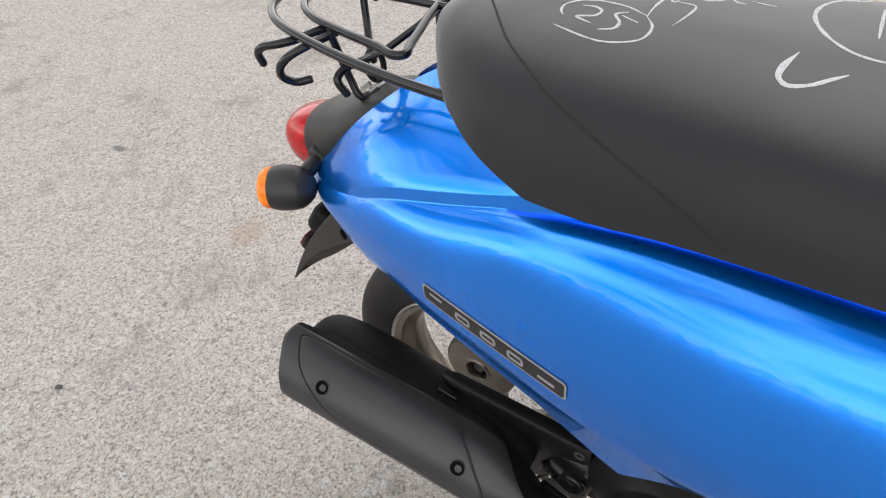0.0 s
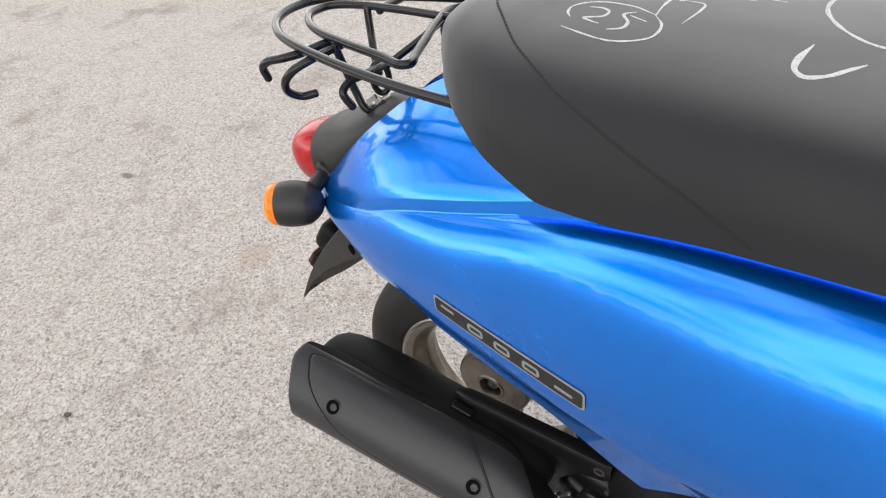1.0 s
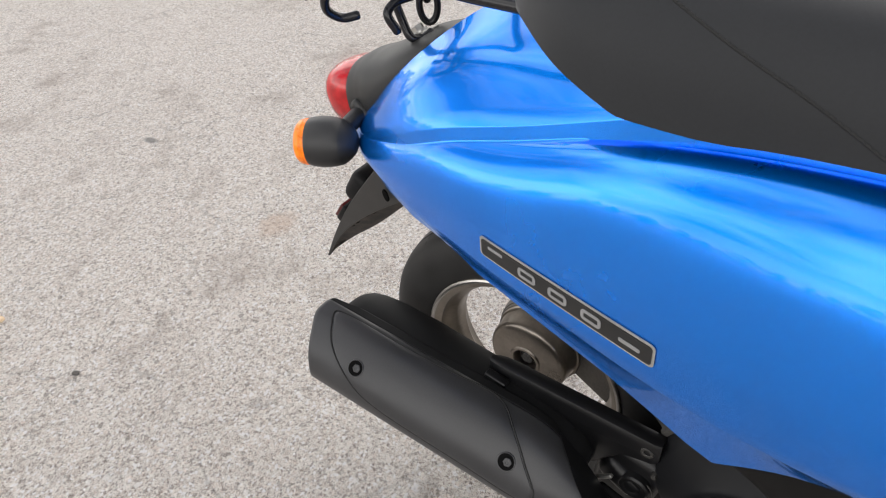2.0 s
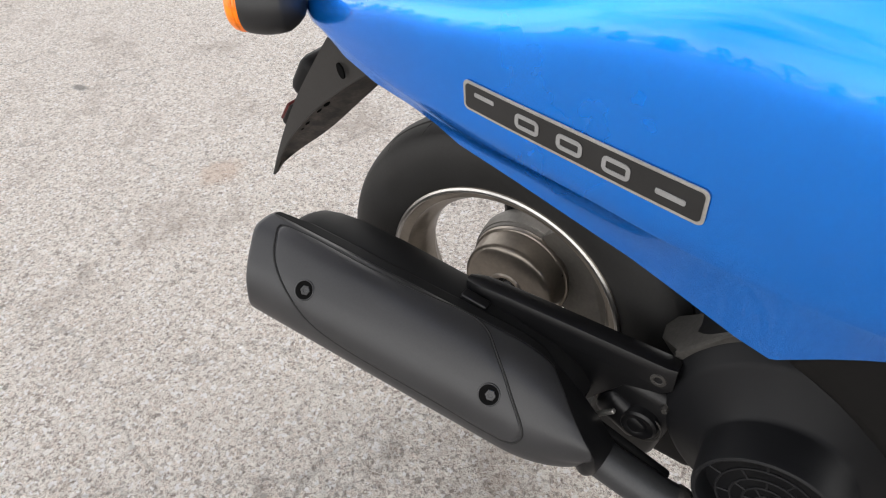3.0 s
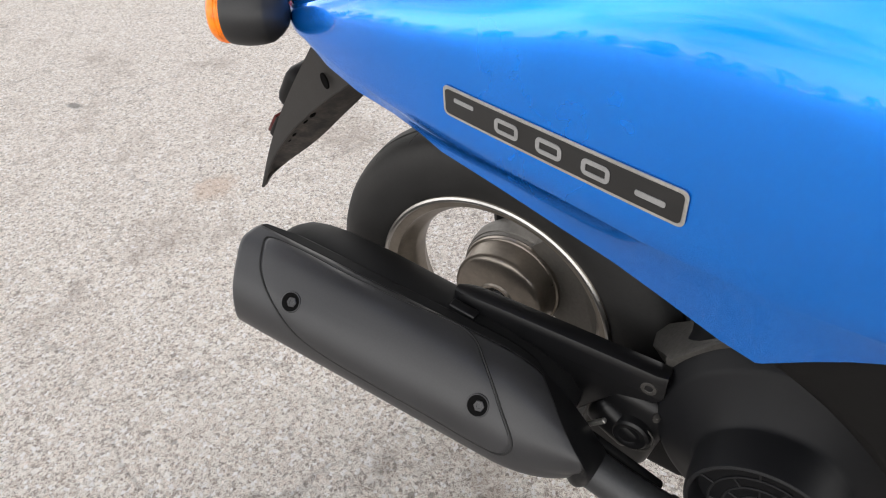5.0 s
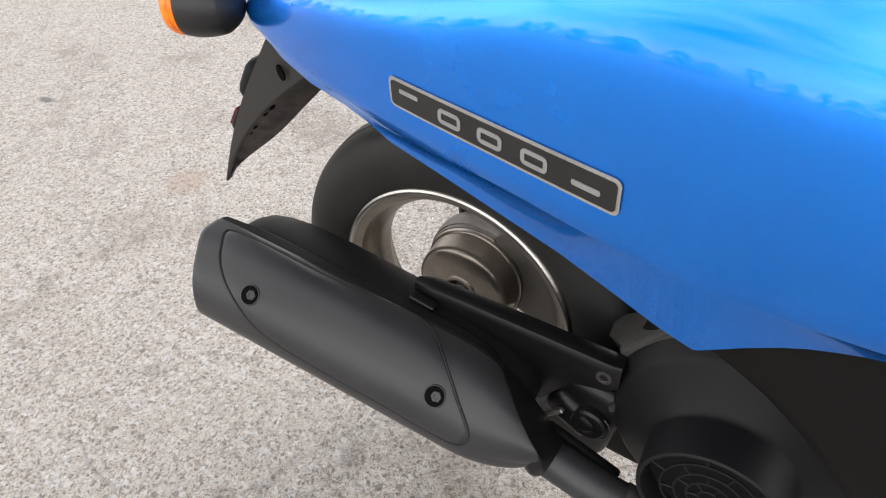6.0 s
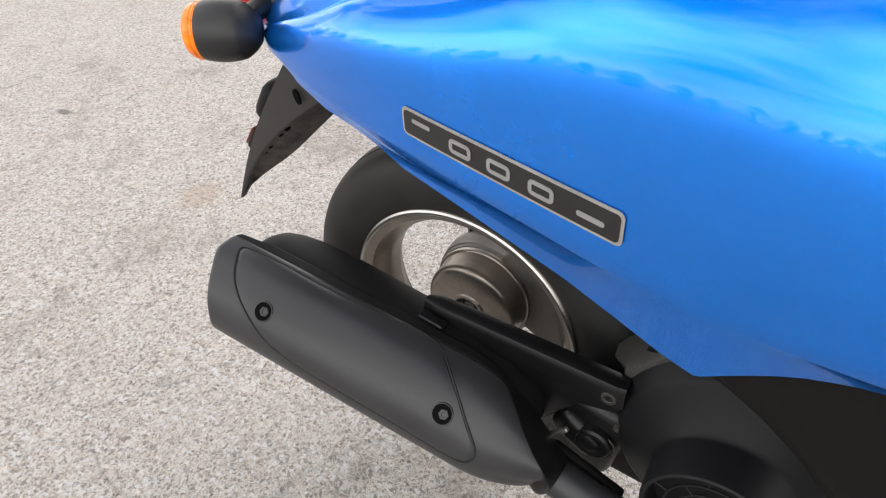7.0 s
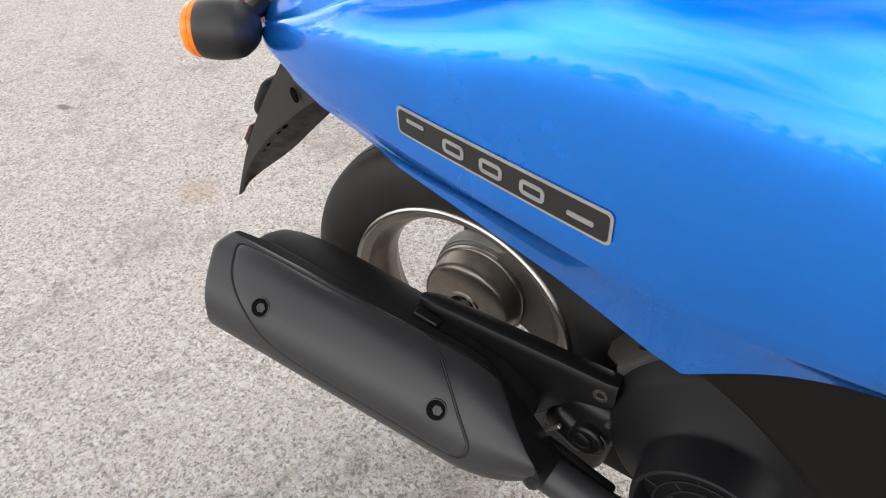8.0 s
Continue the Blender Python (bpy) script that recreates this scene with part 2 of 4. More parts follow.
    colour = mixed(math_("MULTIPLY", dark, fine), colour, (0.186, 0.155, 0.138, 1))
    pale = math_("MULTIPLY", math_("GREATER_THAN", grit_tone.outputs["Green"], 0.90), 0.85)
    colour = mixed(pale, colour, (0.930, 0.911, 0.911, 1))
    # Sparse larger chips: pale stones and small dark spots.
    lumps = cells(46)
    lump_tone = n.new("ShaderNodeSeparateColor")
    l.new(lumps.outputs["Color"], lump_tone.inputs["Color"])
    core = math_("LESS_THAN", math_("ADD", lumps.outputs["Distance"], math_("MULTIPLY", fine, 0.12)), 0.30)
    colour = mixed(math_("MULTIPLY", math_("MULTIPLY", math_("GREATER_THAN", lump_tone.outputs["Green"], 0.90), core), 0.75), colour, (0.920, 0.890, 0.860, 1))
    colour = mixed(math_("MULTIPLY", math_("MULTIPLY", math_("GREATER_THAN", lump_tone.outputs["Red"], 0.93), core), 0.60), colour, (0.210, 0.180, 0.160, 1))
    stain = noise_(3.1, 7, 0.72, 0.53, 0.68)
    colour = mixed(math_("MULTIPLY", stain, 0.55), colour, (0.305, 0.244, 0.204, 1))
    # Hairline cracks.
    bend = n.new("ShaderNodeTexNoise")
    bend.inputs["Scale"].default_value, bend.inputs["Detail"].default_value = 5.0, 5.0
    l.new(at, bend.inputs["Vector"])
    moved = n.new("ShaderNodeVectorMath")
    moved.operation = "MULTIPLY_ADD"
    l.new(bend.outputs["Color"], moved.inputs[0])
    moved.inputs[1].default_value = (0.35, 0.35, 0.35)
    l.new(at, moved.inputs[2])
    crack = n.new("ShaderNodeTexVoronoi")
    crack.feature = "DISTANCE_TO_EDGE"
    crack.inputs["Scale"].default_value = 1.7
    l.new(moved.outputs["Vector"], crack.inputs["Vector"])
    thin = n.new("ShaderNodeMapRange")
    thin.inputs["From Min"].default_value, thin.inputs["From Max"].default_value = 0.0, 0.010
    thin.inputs["To Min"].default_value, thin.inputs["To Max"].default_value = 0.55, 0.0
    l.new(crack.outputs["Distance"], thin.inputs["Value"])
    colour = mixed(math_("MULTIPLY", thin.outputs["Result"], patch), colour, (0.16, 0.15, 0.14, 1))

    def spot(colour, place, size, tone, strength):
        """A stain with a ragged rim at one place."""
        d = n.new("ShaderNodeVectorMath")
        d.operation = "SUBTRACT"
        l.new(at, d.inputs[0])
        d.inputs[1].default_value = (*place, 0)
        k = n.new("ShaderNodeVectorMath")
        k.operation = "MULTIPLY"
        l.new(d.outputs["Vector"], k.inputs[0])
        k.inputs[1].default_value = (1 / size[0], 1 / size[1], 0)
        far = n.new("ShaderNodeVectorMath")
        far.operation = "LENGTH"
        l.new(k.outputs["Vector"], far.inputs[0])
        m = n.new("ShaderNodeMapRange")
        m.inputs["From Min"].default_value, m.inputs["From Max"].default_value = 0.75, 1.25
        m.inputs["To Min"].default_value, m.inputs["To Max"].default_value = strength, 0.0
        l.new(math_("ADD", far.outputs["Value"], math_("MULTIPLY", clump, 0.35)), m.inputs["Value"])
        return mixed(m.outputs["Result"], colour, tone)

    colour = spot(colour, (-1.486, 0.330), (0.030, 0.016), (0.20, 0.19, 0.18, 1), 0.8)
    colour = spot(colour, (-0.826, 0.231), (0.05, 0.06), (0.55, 0.36, 0.24, 1), 0.35)
    l.new(colour, b.inputs["Base Color"])
    b.inputs["Roughness"].default_value = 0.9
    b.inputs["Specular IOR Level"].default_value = 0.3
    height = math_("ADD", math_("MULTIPLY", curl, 0.8), math_("MULTIPLY", fine, 0.8))
    height = math_("SUBTRACT", height, math_("MULTIPLY", pit, 0.6))
    height = math_("ADD", height, math_("MULTIPLY", clump, 1.3))
    height = math_("SUBTRACT", height, math_("MULTIPLY", rim.outputs["Result"], 1.2))
    relief = n.new("ShaderNodeBump")
    relief.inputs["Distance"].default_value, relief.inputs["Strength"].default_value = 0.0042, 1.0
    l.new(height, relief.inputs["Height"])
    l.new(relief.outputs["Normal"], b.inputs["Normal"])
    return mat


CONCRETE = ground_material()
PEBBLE = material("grit_stone", (0.42, 0.40, 0.37), 0.85, mottle=(40, 0.5), grain=(300, 0.2))
WOOD = material("pale_wood", (0.55, 0.42, 0.28), 0.8, mottle=(60, 0.2), grain=(400, 0.2))
DARK_STONE = material("dark_pebble", (0.06, 0.055, 0.05), 0.8, grain=(300, 0.3))

# ---------------------------------------------------------------- mesh helpers


def part(name, bm, mat, parent=None, label="", sharp=35, solid=0.0):
    mesh = bpy.data.meshes.new(name)
    bm.normal_update()
    bm.to_mesh(mesh)
    bm.free()
    for poly in mesh.polygons:
        poly.use_smooth = True
    mesh.set_sharp_from_angle(angle=radians(sharp))
    mesh.materials.append(mat)
    ob = new(name, mesh)
    ob.parent = parent
    if label:
        tagged(ob, label)
    if solid:
        mod = ob.modifiers.new("thickness", "SOLIDIFY")
        mod.thickness, mod.offset = solid, -1
    return ob


def smooth(xs, ys, x):
    """A smooth curve through (xs, ys), read at x."""
    xs, ys = list(xs), list(ys)
    if x <= xs[0]:
        return ys[0]
    if x >= xs[-1]:
        return ys[-1]
    i = next(k for k in range(len(xs) - 1) if x <= xs[k + 1])
    d = [(ys[k + 1] - ys[k]) / (xs[k + 1] - xs[k]) for k in range(len(xs) - 1)]

    def slope(k):
        if k == 0:
            return d[0]
        if k == len(xs) - 1:
            return d[-1]
        return 0.0 if d[k - 1] * d[k] <= 0 else 2 * d[k - 1] * d[k] / (d[k - 1] + d[k])

    h, u = xs[i + 1] - xs[i], (x - xs[i]) / (xs[i + 1] - xs[i])
    return ((1 + 2 * u) * (1 - u) ** 2 * ys[i] + u * (1 - u) ** 2 * h * slope(i)
            + u * u * (3 - 2 * u) * ys[i + 1] + u * u * (u - 1) * h * slope(i + 1))


def spline(points, per=8, closed=False):
    """Points along a centripetal curve through the given ones."""
    p = [Vector(q) for q in points]
    n, out = len(p), []
    for i in range(n if closed else n - 1):
        a, b, c, d = (p[(i + k) % n] if closed else p[min(max(i + k, 0), n - 1)] for k in (-1, 0, 1, 2))
        if not closed and i == 0:
            a = 2 * b - c
        if not closed and i == n - 2:
            d = 2 * c - b
        t0, t1 = 0.0, max((b - a).length, 1e-9) ** 0.5
        t2 = t1 + max((c - b).length, 1e-9) ** 0.5
        t3 = t2 + max((d - c).length, 1e-9) ** 0.5
        for k in range(per):
            t = t1 + (t2 - t1) * k / per
            a1 = a.lerp(b, (t - t0) / (t1 - t0))
            a2 = b.lerp(c, (t - t1) / (t2 - t1))
            a3 = c.lerp(d, (t - t2) / (t3 - t2))
            b1 = a1.lerp(a2, (t - t0) / (t2 - t0))
            b2 = a2.lerp(a3, (t - t1) / (t3 - t1))
            out.append(b1.lerp(b2, (t - t1) / (t2 - t1)))
    if not closed:
        out.append(p[-1])
    return out


def skin(bm, rows, wrap=False, close=False, caps=False):
    """Quads over rows of points; wrap: each row is a ring; close: the last row joins the first."""
    grid = [[bm.verts.new(q) for q in row] for row in rows]
    m = len(grid[0])
    for i in range(len(grid) if close else len(grid) - 1):
        a, b = grid[i], grid[(i + 1) % len(grid)]
        for j in range(m if wrap else m - 1):
            k = (j + 1) % m
            bm.faces.new((a[j], a[k], b[k], b[j]))
    if caps:
        bm.faces.new(grid[0][::-1])
        bm.faces.new(grid[-1])
    return grid


def outward(bm):
    bmesh.ops.recalc_face_normals(bm, faces=bm.faces)
    return bm


def tube(points, radius, closed=False, sides=12, bm=None, round_ends=True):
    bm = bm or bmesh.new()
    p = [Vector(q) for q in points]
    n = len(p)
    rows, side = [], None
    for i in range(n):
        ahead = (p[(i + 1) % n] - p[i - 1]) if closed else (p[min(i + 1, n - 1)] - p[max(i - 1, 0)])
        ahead.normalize()
        if side is None:
            side = ahead.orthogonal().normalized()
        side = (side - ahead * side.dot(ahead)).normalized()
        up = ahead.cross(side)
        r = radius[i] if isinstance(radius, list) else radius
        ring = [p[i] + (side * math.cos(2 * math.pi * k / sides) + up * math.sin(2 * math.pi * k / sides)) * r for k in range(sides)]
        if not closed and round_ends and i in (0, n - 1):
            out = -ahead if i == 0 else ahead
            small = [p[i] + (q - p[i]) * 0.7 + out * r * 0.45 for q in ring]
            rows += [small, ring] if i == 0 else [ring, small]
        else:
            rows.append(ring)
    skin(bm, rows, wrap=True, close=closed, caps=not closed)
    return outward(bm)


def lathe(profile, centre, turns=72, bm=None, closed=True):
    """Turns a profile of (radius, y) about the line through centre along y."""
    bm = bm or bmesh.new()
    c = Vector(centre)
    rows = []
    for k in range(turns):
        a = 2 * math.pi * k / turns
        rows.append([c + Vector((r * math.cos(a), y, r * math.sin(a))) for r, y in profile])
    skin(bm, rows, close=True)
    return bm


def block(size, m, bevel=0.003, bm=None, steps=3):
    """A box of that size with rounded edges at the pose m."""
    bm = bm or bmesh.new()
    made = bmesh.ops.create_cube(bm, size=1.0, matrix=m @ Matrix.Diagonal((*size, 1)))["verts"]
    edges = list({e for v in made for e in v.link_edges})
    bmesh.ops.bevel(bm, geom=edges, offset=bevel, segments=steps, profile=0.5, affect="EDGES", clamp_overlap=True)
    return bm


def plate(outline, thick, m, bevel=0.0015):
    """A flat sheet: an outline of (u, v), given thickness and rounded edges, at the pose m (u, v across, thickness along z)."""
    bm = bmesh.new()
    lower = [bm.verts.new((u, v, -thick / 2)) for u, v in outline]
    upper = [bm.verts.new((u, v, thick / 2)) for u, v in outline]
    n = len(outline)
    bm.faces.new(lower[::-1]), bm.faces.new(upper)
    for i in range(n):
        bm.faces.new((lower[i], lower[(i + 1) % n], upper[(i + 1) % n], upper[i]))
    if bevel:
        edges = [e for e in bm.edges if (e.verts[0].co.z > 0) == (e.verts[1].co.z > 0)]
        bmesh.ops.bevel(bm, geom=edges, offset=bevel, segments=2, profile=0.5, affect="EDGES", clamp_overlap=True)
    bmesh.ops.transform(bm, matrix=m, verts=bm.verts)
    return outward(bm)


SIDE = Matrix(((1, 0, 0, 0), (0, 0, -1, 0), (0, 1, 0, 0), (0, 0, 0, 1)))  # u to x, v to z, thickness along y

# ---------------------------------------------------------------- ground and surroundings
bm = bmesh.new()
bmesh.ops.create_grid(bm, x_segments=8, y_segments=8, size=300)
ground = tagged(part("ground", bm, CONCRETE), "pale worn concrete yard with fine grit and faint stains", "ground", kind="structure")


def stones(name, count, rmin, rmax, area, mat):
    rnd = random.Random(5)
    bm = bmesh.new()
    for _ in range(count):
        x, y = rnd.uniform(area[0], area[1]), rnd.uniform(area[2], area[3])
        r = rnd.uniform(rmin, rmax) * rnd.uniform(0.6, 1.0)
        m = pose(x, y, r * 0.35, rnd.uniform(-20, 20), rnd.uniform(-20, 20), rnd.uniform(0, 360))
        made = bmesh.ops.create_icosphere(bm, subdivisions=1, radius=r, matrix=m @ Matrix.Diagonal((1.3, 0.9, 0.7, 1)))["verts"]
        for v in made:
            v.co += Vector((rnd.uniform(-1, 1), rnd.uniform(-1, 1), rnd.uniform(-1, 1))) * r * 0.2
    return part(name, bm, mat, sharp=20)


tagged(stones("loose_grit", 420, 0.0010, 0.0028, (-1.9, 0.5, -0.7, 1.1), PEBBLE), "loose pale grit scattered over the concrete", "grit", kind="stuff")
bm = bmesh.new()
bmesh.ops.create_icosphere(bm, subdivisions=2, radius=0.006, matrix=pose(-0.807, -0.302, 0.003, 0, 0, 30) @ Matrix.Diagonal((1.3, 0.9, 0.7, 1)))
tagged(part("pebble", bm, DARK_STONE), "small dark pebble lying on the pale concrete", "stone")


tagged(part("wood_chip", block((0.020, 0.012, 0.010), pose(-1.092, -0.311, 0.005, 0, 0, 20), 0.002), WOOD), "small pale chip of wood on the concrete", "wood chip")


def far_trees():
    """A loose line of trees round the yard, far behind everything."""
    rnd = random.Random(11)
    wood, leaves = bmesh.new(), bmesh.new()
    for k in range(96):
        a = 2 * math.pi * (k + rnd.uniform(-0.35, 0.35)) / 96
        d, h = rnd.uniform(46, 70), rnd.uniform(3.0, 6.0)
        base = Vector((d * math.cos(a), d * math.sin(a), 0))
        tube([base, base + Vector((rnd.uniform(-.2, .2), rnd.uniform(-.2, .2), h * 0.35)), base + Vector((rnd.uniform(-.4, .4), rnd.uniform(-.4, .4), h * 0.8))],
             [0.22, 0.15, 0.05], sides=6, bm=wood)
        for _ in range(5):
            b = rnd.uniform(0, 2 * math.pi)
            low = base + Vector((0, 0, h * rnd.uniform(0.3, 0.6)))
            tube([low, low + Vector((math.cos(b) * h * 0.22, math.sin(b) * h * 0.22, h * 0.2))], [0.09, 0.03], sides=5, bm=wood)
        for _ in range(420):
            b, u = rnd.uniform(0, 2 * math.pi), rnd.random() ** 0.5
            z = rnd.uniform(0.02, 1.0)
            r = h * 0.62 * u * (1 - abs(z - 0.40) * 1.30)
            c = base + Vector((math.cos(b) * r, math.sin(b) * r, h * z))
            s = rnd.uniform(0.10, 0.28)
            m = Matrix.Translation(c) @ pose(0, 0, 0, rnd.uniform(0, 360), rnd.uniform(0, 360), rnd.uniform(0, 360))
            q = [leaves.verts.new(m @ Vector(v)) for v in ((-s, 0, 0), (0, -s * .6, s * .15), (s, 0, 0), (0, s * .6, s * .15))]
            leaves.faces.new(q)
    crowns = tagged(part("distant_trees", leaves, LEAF), "dark green broadleaf trees far round the yard", "trees", kind="stuff")
    part("trunks", wood, BARK, crowns)


far_trees()

# ---------------------------------------------------------------- scooter
AXLE = Vector((0.0, 0.0, 0.251))
scooter = tagged(new("motor_scooter"), "metallic blue motor scooter with black seat, parked on its centre stand", "scooter")

# Right flank: half profiles by station, each column a line that runs along the body.
STATION = (-0.188, -0.170, -0.138, -0.100, -0.020, 0.050, 0.120, 0.200, 0.300, 0.420, 0.620)
INNER = ((-0.046, -0.0545, -0.055, -0.047, -0.008, -0.004, -0.004, -0.010, -0.020, -0.030, -0.030),
         (0.5725, 0.587, 0.622, 0.660, 0.714, 0.730, 0.738, 0.740, 0.740, 0.737, 0.722))
STEP = ((-0.060, -0.074, -0.091, -0.104, -0.121, -0.127, -0.134, -0.138, -0.140, -0.146, -0.146),
        (0.562, 0.566, 0.578, 0.597, 0.635, 0.656, 0.681, 0.7060, 0.7135, 0.7160, 0.706))
WIDE = ((-0.064, -0.081, -0.102, -0.118, -0.147, -0.166, -0.181, -0.1975, -0.2140, -0.2240, -0.226),
        (0.553, 0.551, 0.556, 0.559, 0.565, 0.568, 0.568, 0.565, 0.562, 0.559, 0.550))
FOLD = ((-0.063, -0.080, -0.101, -0.117, -0.146, -0.165, -0.180, -0.1955, -0.2105, -0.2195, -0.222),
        (0.551, 0.548, 0.550, 0.545, 0.538, 0.5295, 0.5275, 0.5200, 0.5190, 0.5270, 0.524))
HEM_AT = (-0.188, -0.170, -0.138, -0.104, -0.060, -0.020, 0.009, 0.030, 0.083, 0.130, 0.170, 0.204, 0.240, 0.261, 0.285, 0.306, 0.330, 0.350, 0.450, 0.620)
HEM = ((-0.061, -0.075, -0.098, -0.113, -0.130, -0.140, -0.1475, -0.153, -0.1645, -0.172, -0.178, -0.184, -0.190, -0.194, -0.198, -0.2014, -0.205, -0.2077, -0.216, -0.220),
       (0.548, 0.545, 0.546, 0.537, 0.531, 0.5265, 0.5210, 0.5145, 0.5068, 0.4965, 0.4875, 0.4780, 0.4670, 0.4637, 0.4825, 0.4972, 0.5080, 0.5130, 0.5170, 0.514))


DENSE = np.arange(-0.188, 0.621, 0.002)


def faired(values):
    """One line of the body along x, evened out so that it runs fair; the tight tail end stays."""
    raw = np.array([smooth(STATION, values, x) for x in DENSE])
    u = np.arange(-40, 41) * 0.002
    weight = np.exp(-(u / 0.026) ** 2 / 2)
    ends = np.concatenate([2 * raw[0] - raw[40:0:-1], raw, 2 * raw[-1] - raw[-2:-42:-1]])
    fair = np.convolve(ends, weight / weight.sum(), "valid")
    keep = np.clip((DENSE + 0.16) / 0.08, 0, 1)
    keep = keep * keep * (3 - 2 * keep)
    return raw * (1 - keep) + fair * keep


FAIR = [(faired(line[0]), faired(line[1])) for line in (INNER, STEP, WIDE, FOLD)]


def ease(x, a, b):
    u = min(1.0, max(0.0, (x - a) / (b - a)))
    return u * u * u * (u * (6 * u - 15) + 10)


def flank(x, per=4):
    """The right half profile at x, from under the seat down to the hem, as points (x, y, z)."""
    inner, step, wide, fold = ((float(np.interp(x, DENSE, ys)), float(np.interp(x, DENSE, zs))) for ys, zs in FAIR)
    hem = (np.interp(x, HEM_AT, HEM[0]), np.interp(x, HEM_AT, HEM[1]))
    k = 0.03 + 0.97 * ease(x, -0.175, -0.04)
    drop = 0.0125 + 0.0085 * ease(x, 0.09, 0.23)
    mid = (inner[0] * 0.44 + step[0] * 0.56 - 0.004 * k, inner[1] * 0.44 + step[1] * 0.56 + 0.013 * k)
    ledge = (step[0] - 0.0035 * k, step[1] - drop * k)
    full = smooth((-0.188, -0.12, 0.0, 0.065, 0.127, 0.182, 0.234, 0.284, 0.355, 0.62), (1.0, 1.0, 0.91, 0.87, 0.91, 0.96, 0.97, 0.95, 0.93, 0.92), x)
    start = radians(31 - 41 * ease(x, -0.03, 0.225))

    def flat(points):
        return [(q.x, q.y) for q in spline([Vector((y, z, 0)) for y, z in points], per)]

    wall = [(step[0] + (ledge[0] - step[0]) * u, step[1] + (ledge[1] - step[1]) * u) for u in (0.10, 0.5, 0.90)]
    bulge = []
    for i in range(33):
        t = start + (math.pi / 2 - start) * i / 33
        out = (math.sin(t) - math.sin(start)) / (1 - math.sin(start))
        bulge.append((ledge[0] + (wide[0] - ledge[0]) * out ** full, wide[1] + (ledge[1] - wide[1]) * (math.cos(t) / math.cos(start)) ** full))
    tuck = smooth((-0.02, 0.03, 0.09, 0.14, 0.20, 0.26), (0.0, 0.7, 0.85, 0.60, 0.36, 0.18), x)
    bow = (fold[0] * 0.6 + hem[0] * 0.4 + 0.0050 * tuck, fold[1] * 0.6 + hem[1] * 0.4)
    lower = []
    for u in (0.06, 0.14, 0.25, 0.38, 0.52, 0.67, 0.84, 1.0):
        lower.append(tuple((1 - u) ** 2 * a + 2 * u * (1 - u) * b + u * u * c for a, b, c in zip(fold, bow, hem)))
    line = flat([inner, mid, step]) + wall + bulge + flat([bulge[-2], wide, fold])[per:] + lower
    # The edge turns in and up behind the hem.
    line += [(hem[0] + 0.0016, hem[1] + 0.0004), (hem[0] + 0.0030, hem[1] + 0.003), (hem[0] + 0.0036, hem[1] + 0.012)]
    return [Vector((x, y, z)) for y, z in line]


def flank_y(x, z):
    """How far out the flank lies at (x, z), below its shoulder."""
    pts = flank(x)
    low = pts[len(pts) // 2:]
    return float(np.interp(z, [q.z for q in low[::-1]], [q.y for q in low[::-1]]))


def body_panel(mirror):
    bm = bmesh.new()
    xs = [-0.188 + 0.018 * (k / 10) ** 1.5 for k in range(10)] + list(np.linspace(-0.170, 0.236, 90)) + list(np.linspace(0.24, 0.29, 16)) + list(np.linspace(0.30, 0.62, 30))
    skin(bm, [[Vector((q.x, -q.y if mirror else q.y, q.z)) for q in flank(x)] for x in xs])
    bm.normal_update()
    lean = sum((f.normal.y * f.calc_area() for f in bm.faces))
    if (lean > 0) != mirror:
        bmesh.ops.reverse_faces(bm, faces=bm.faces)
    return bm


right = part("side_panel", body_panel(False), BLUE, scooter, "glossy metallic blue side panel with a stepped upper edge", sharp=65)
part("side_panel", body_panel(True), BLUE, scooter, sharp=65)

# Badge: a dark plate with a grey edge and five pale shapes, lying on the flank.
BADGE_X, BADGE_Z = (0.0425, 0.2085), ((0.5725, 0.5630), (0.5522, 0.5405))


def on_badge(u, v, lift):
    """A place on the badge: u from its rear end to its front, v from its lower edge to its upper."""
    x = BADGE_X[0] + (BADGE_X[1] - BADGE_X[0]) * u
    hi = BADGE_Z[0][0] + (BADGE_Z[0][1] - BADGE_Z[0][0]) * u
    lo = BADGE_Z[1][0] + (BADGE_Z[1][1] - BADGE_Z[1][0]) * u
    z = lo + (hi - lo) * v
    return Vector((x, flank_y(x, z) - lift, z))


def rounded(cx, cy, w, h, r, n=5):
    out = []
    for sx, sy, a in ((1, 1, 0), (-1, 1, 90), (-1, -1, 180), (1, -1, 270)):
        for k in range(n + 1):
            t = radians(a + 90 * k / n)
            out.append((cx + sx * (w / 2 - r) + r * math.cos(t), cy + sy * (h / 2 - r) + r * math.sin(t)))
    return out


LONG, TALL = 0.1715, 0.0222


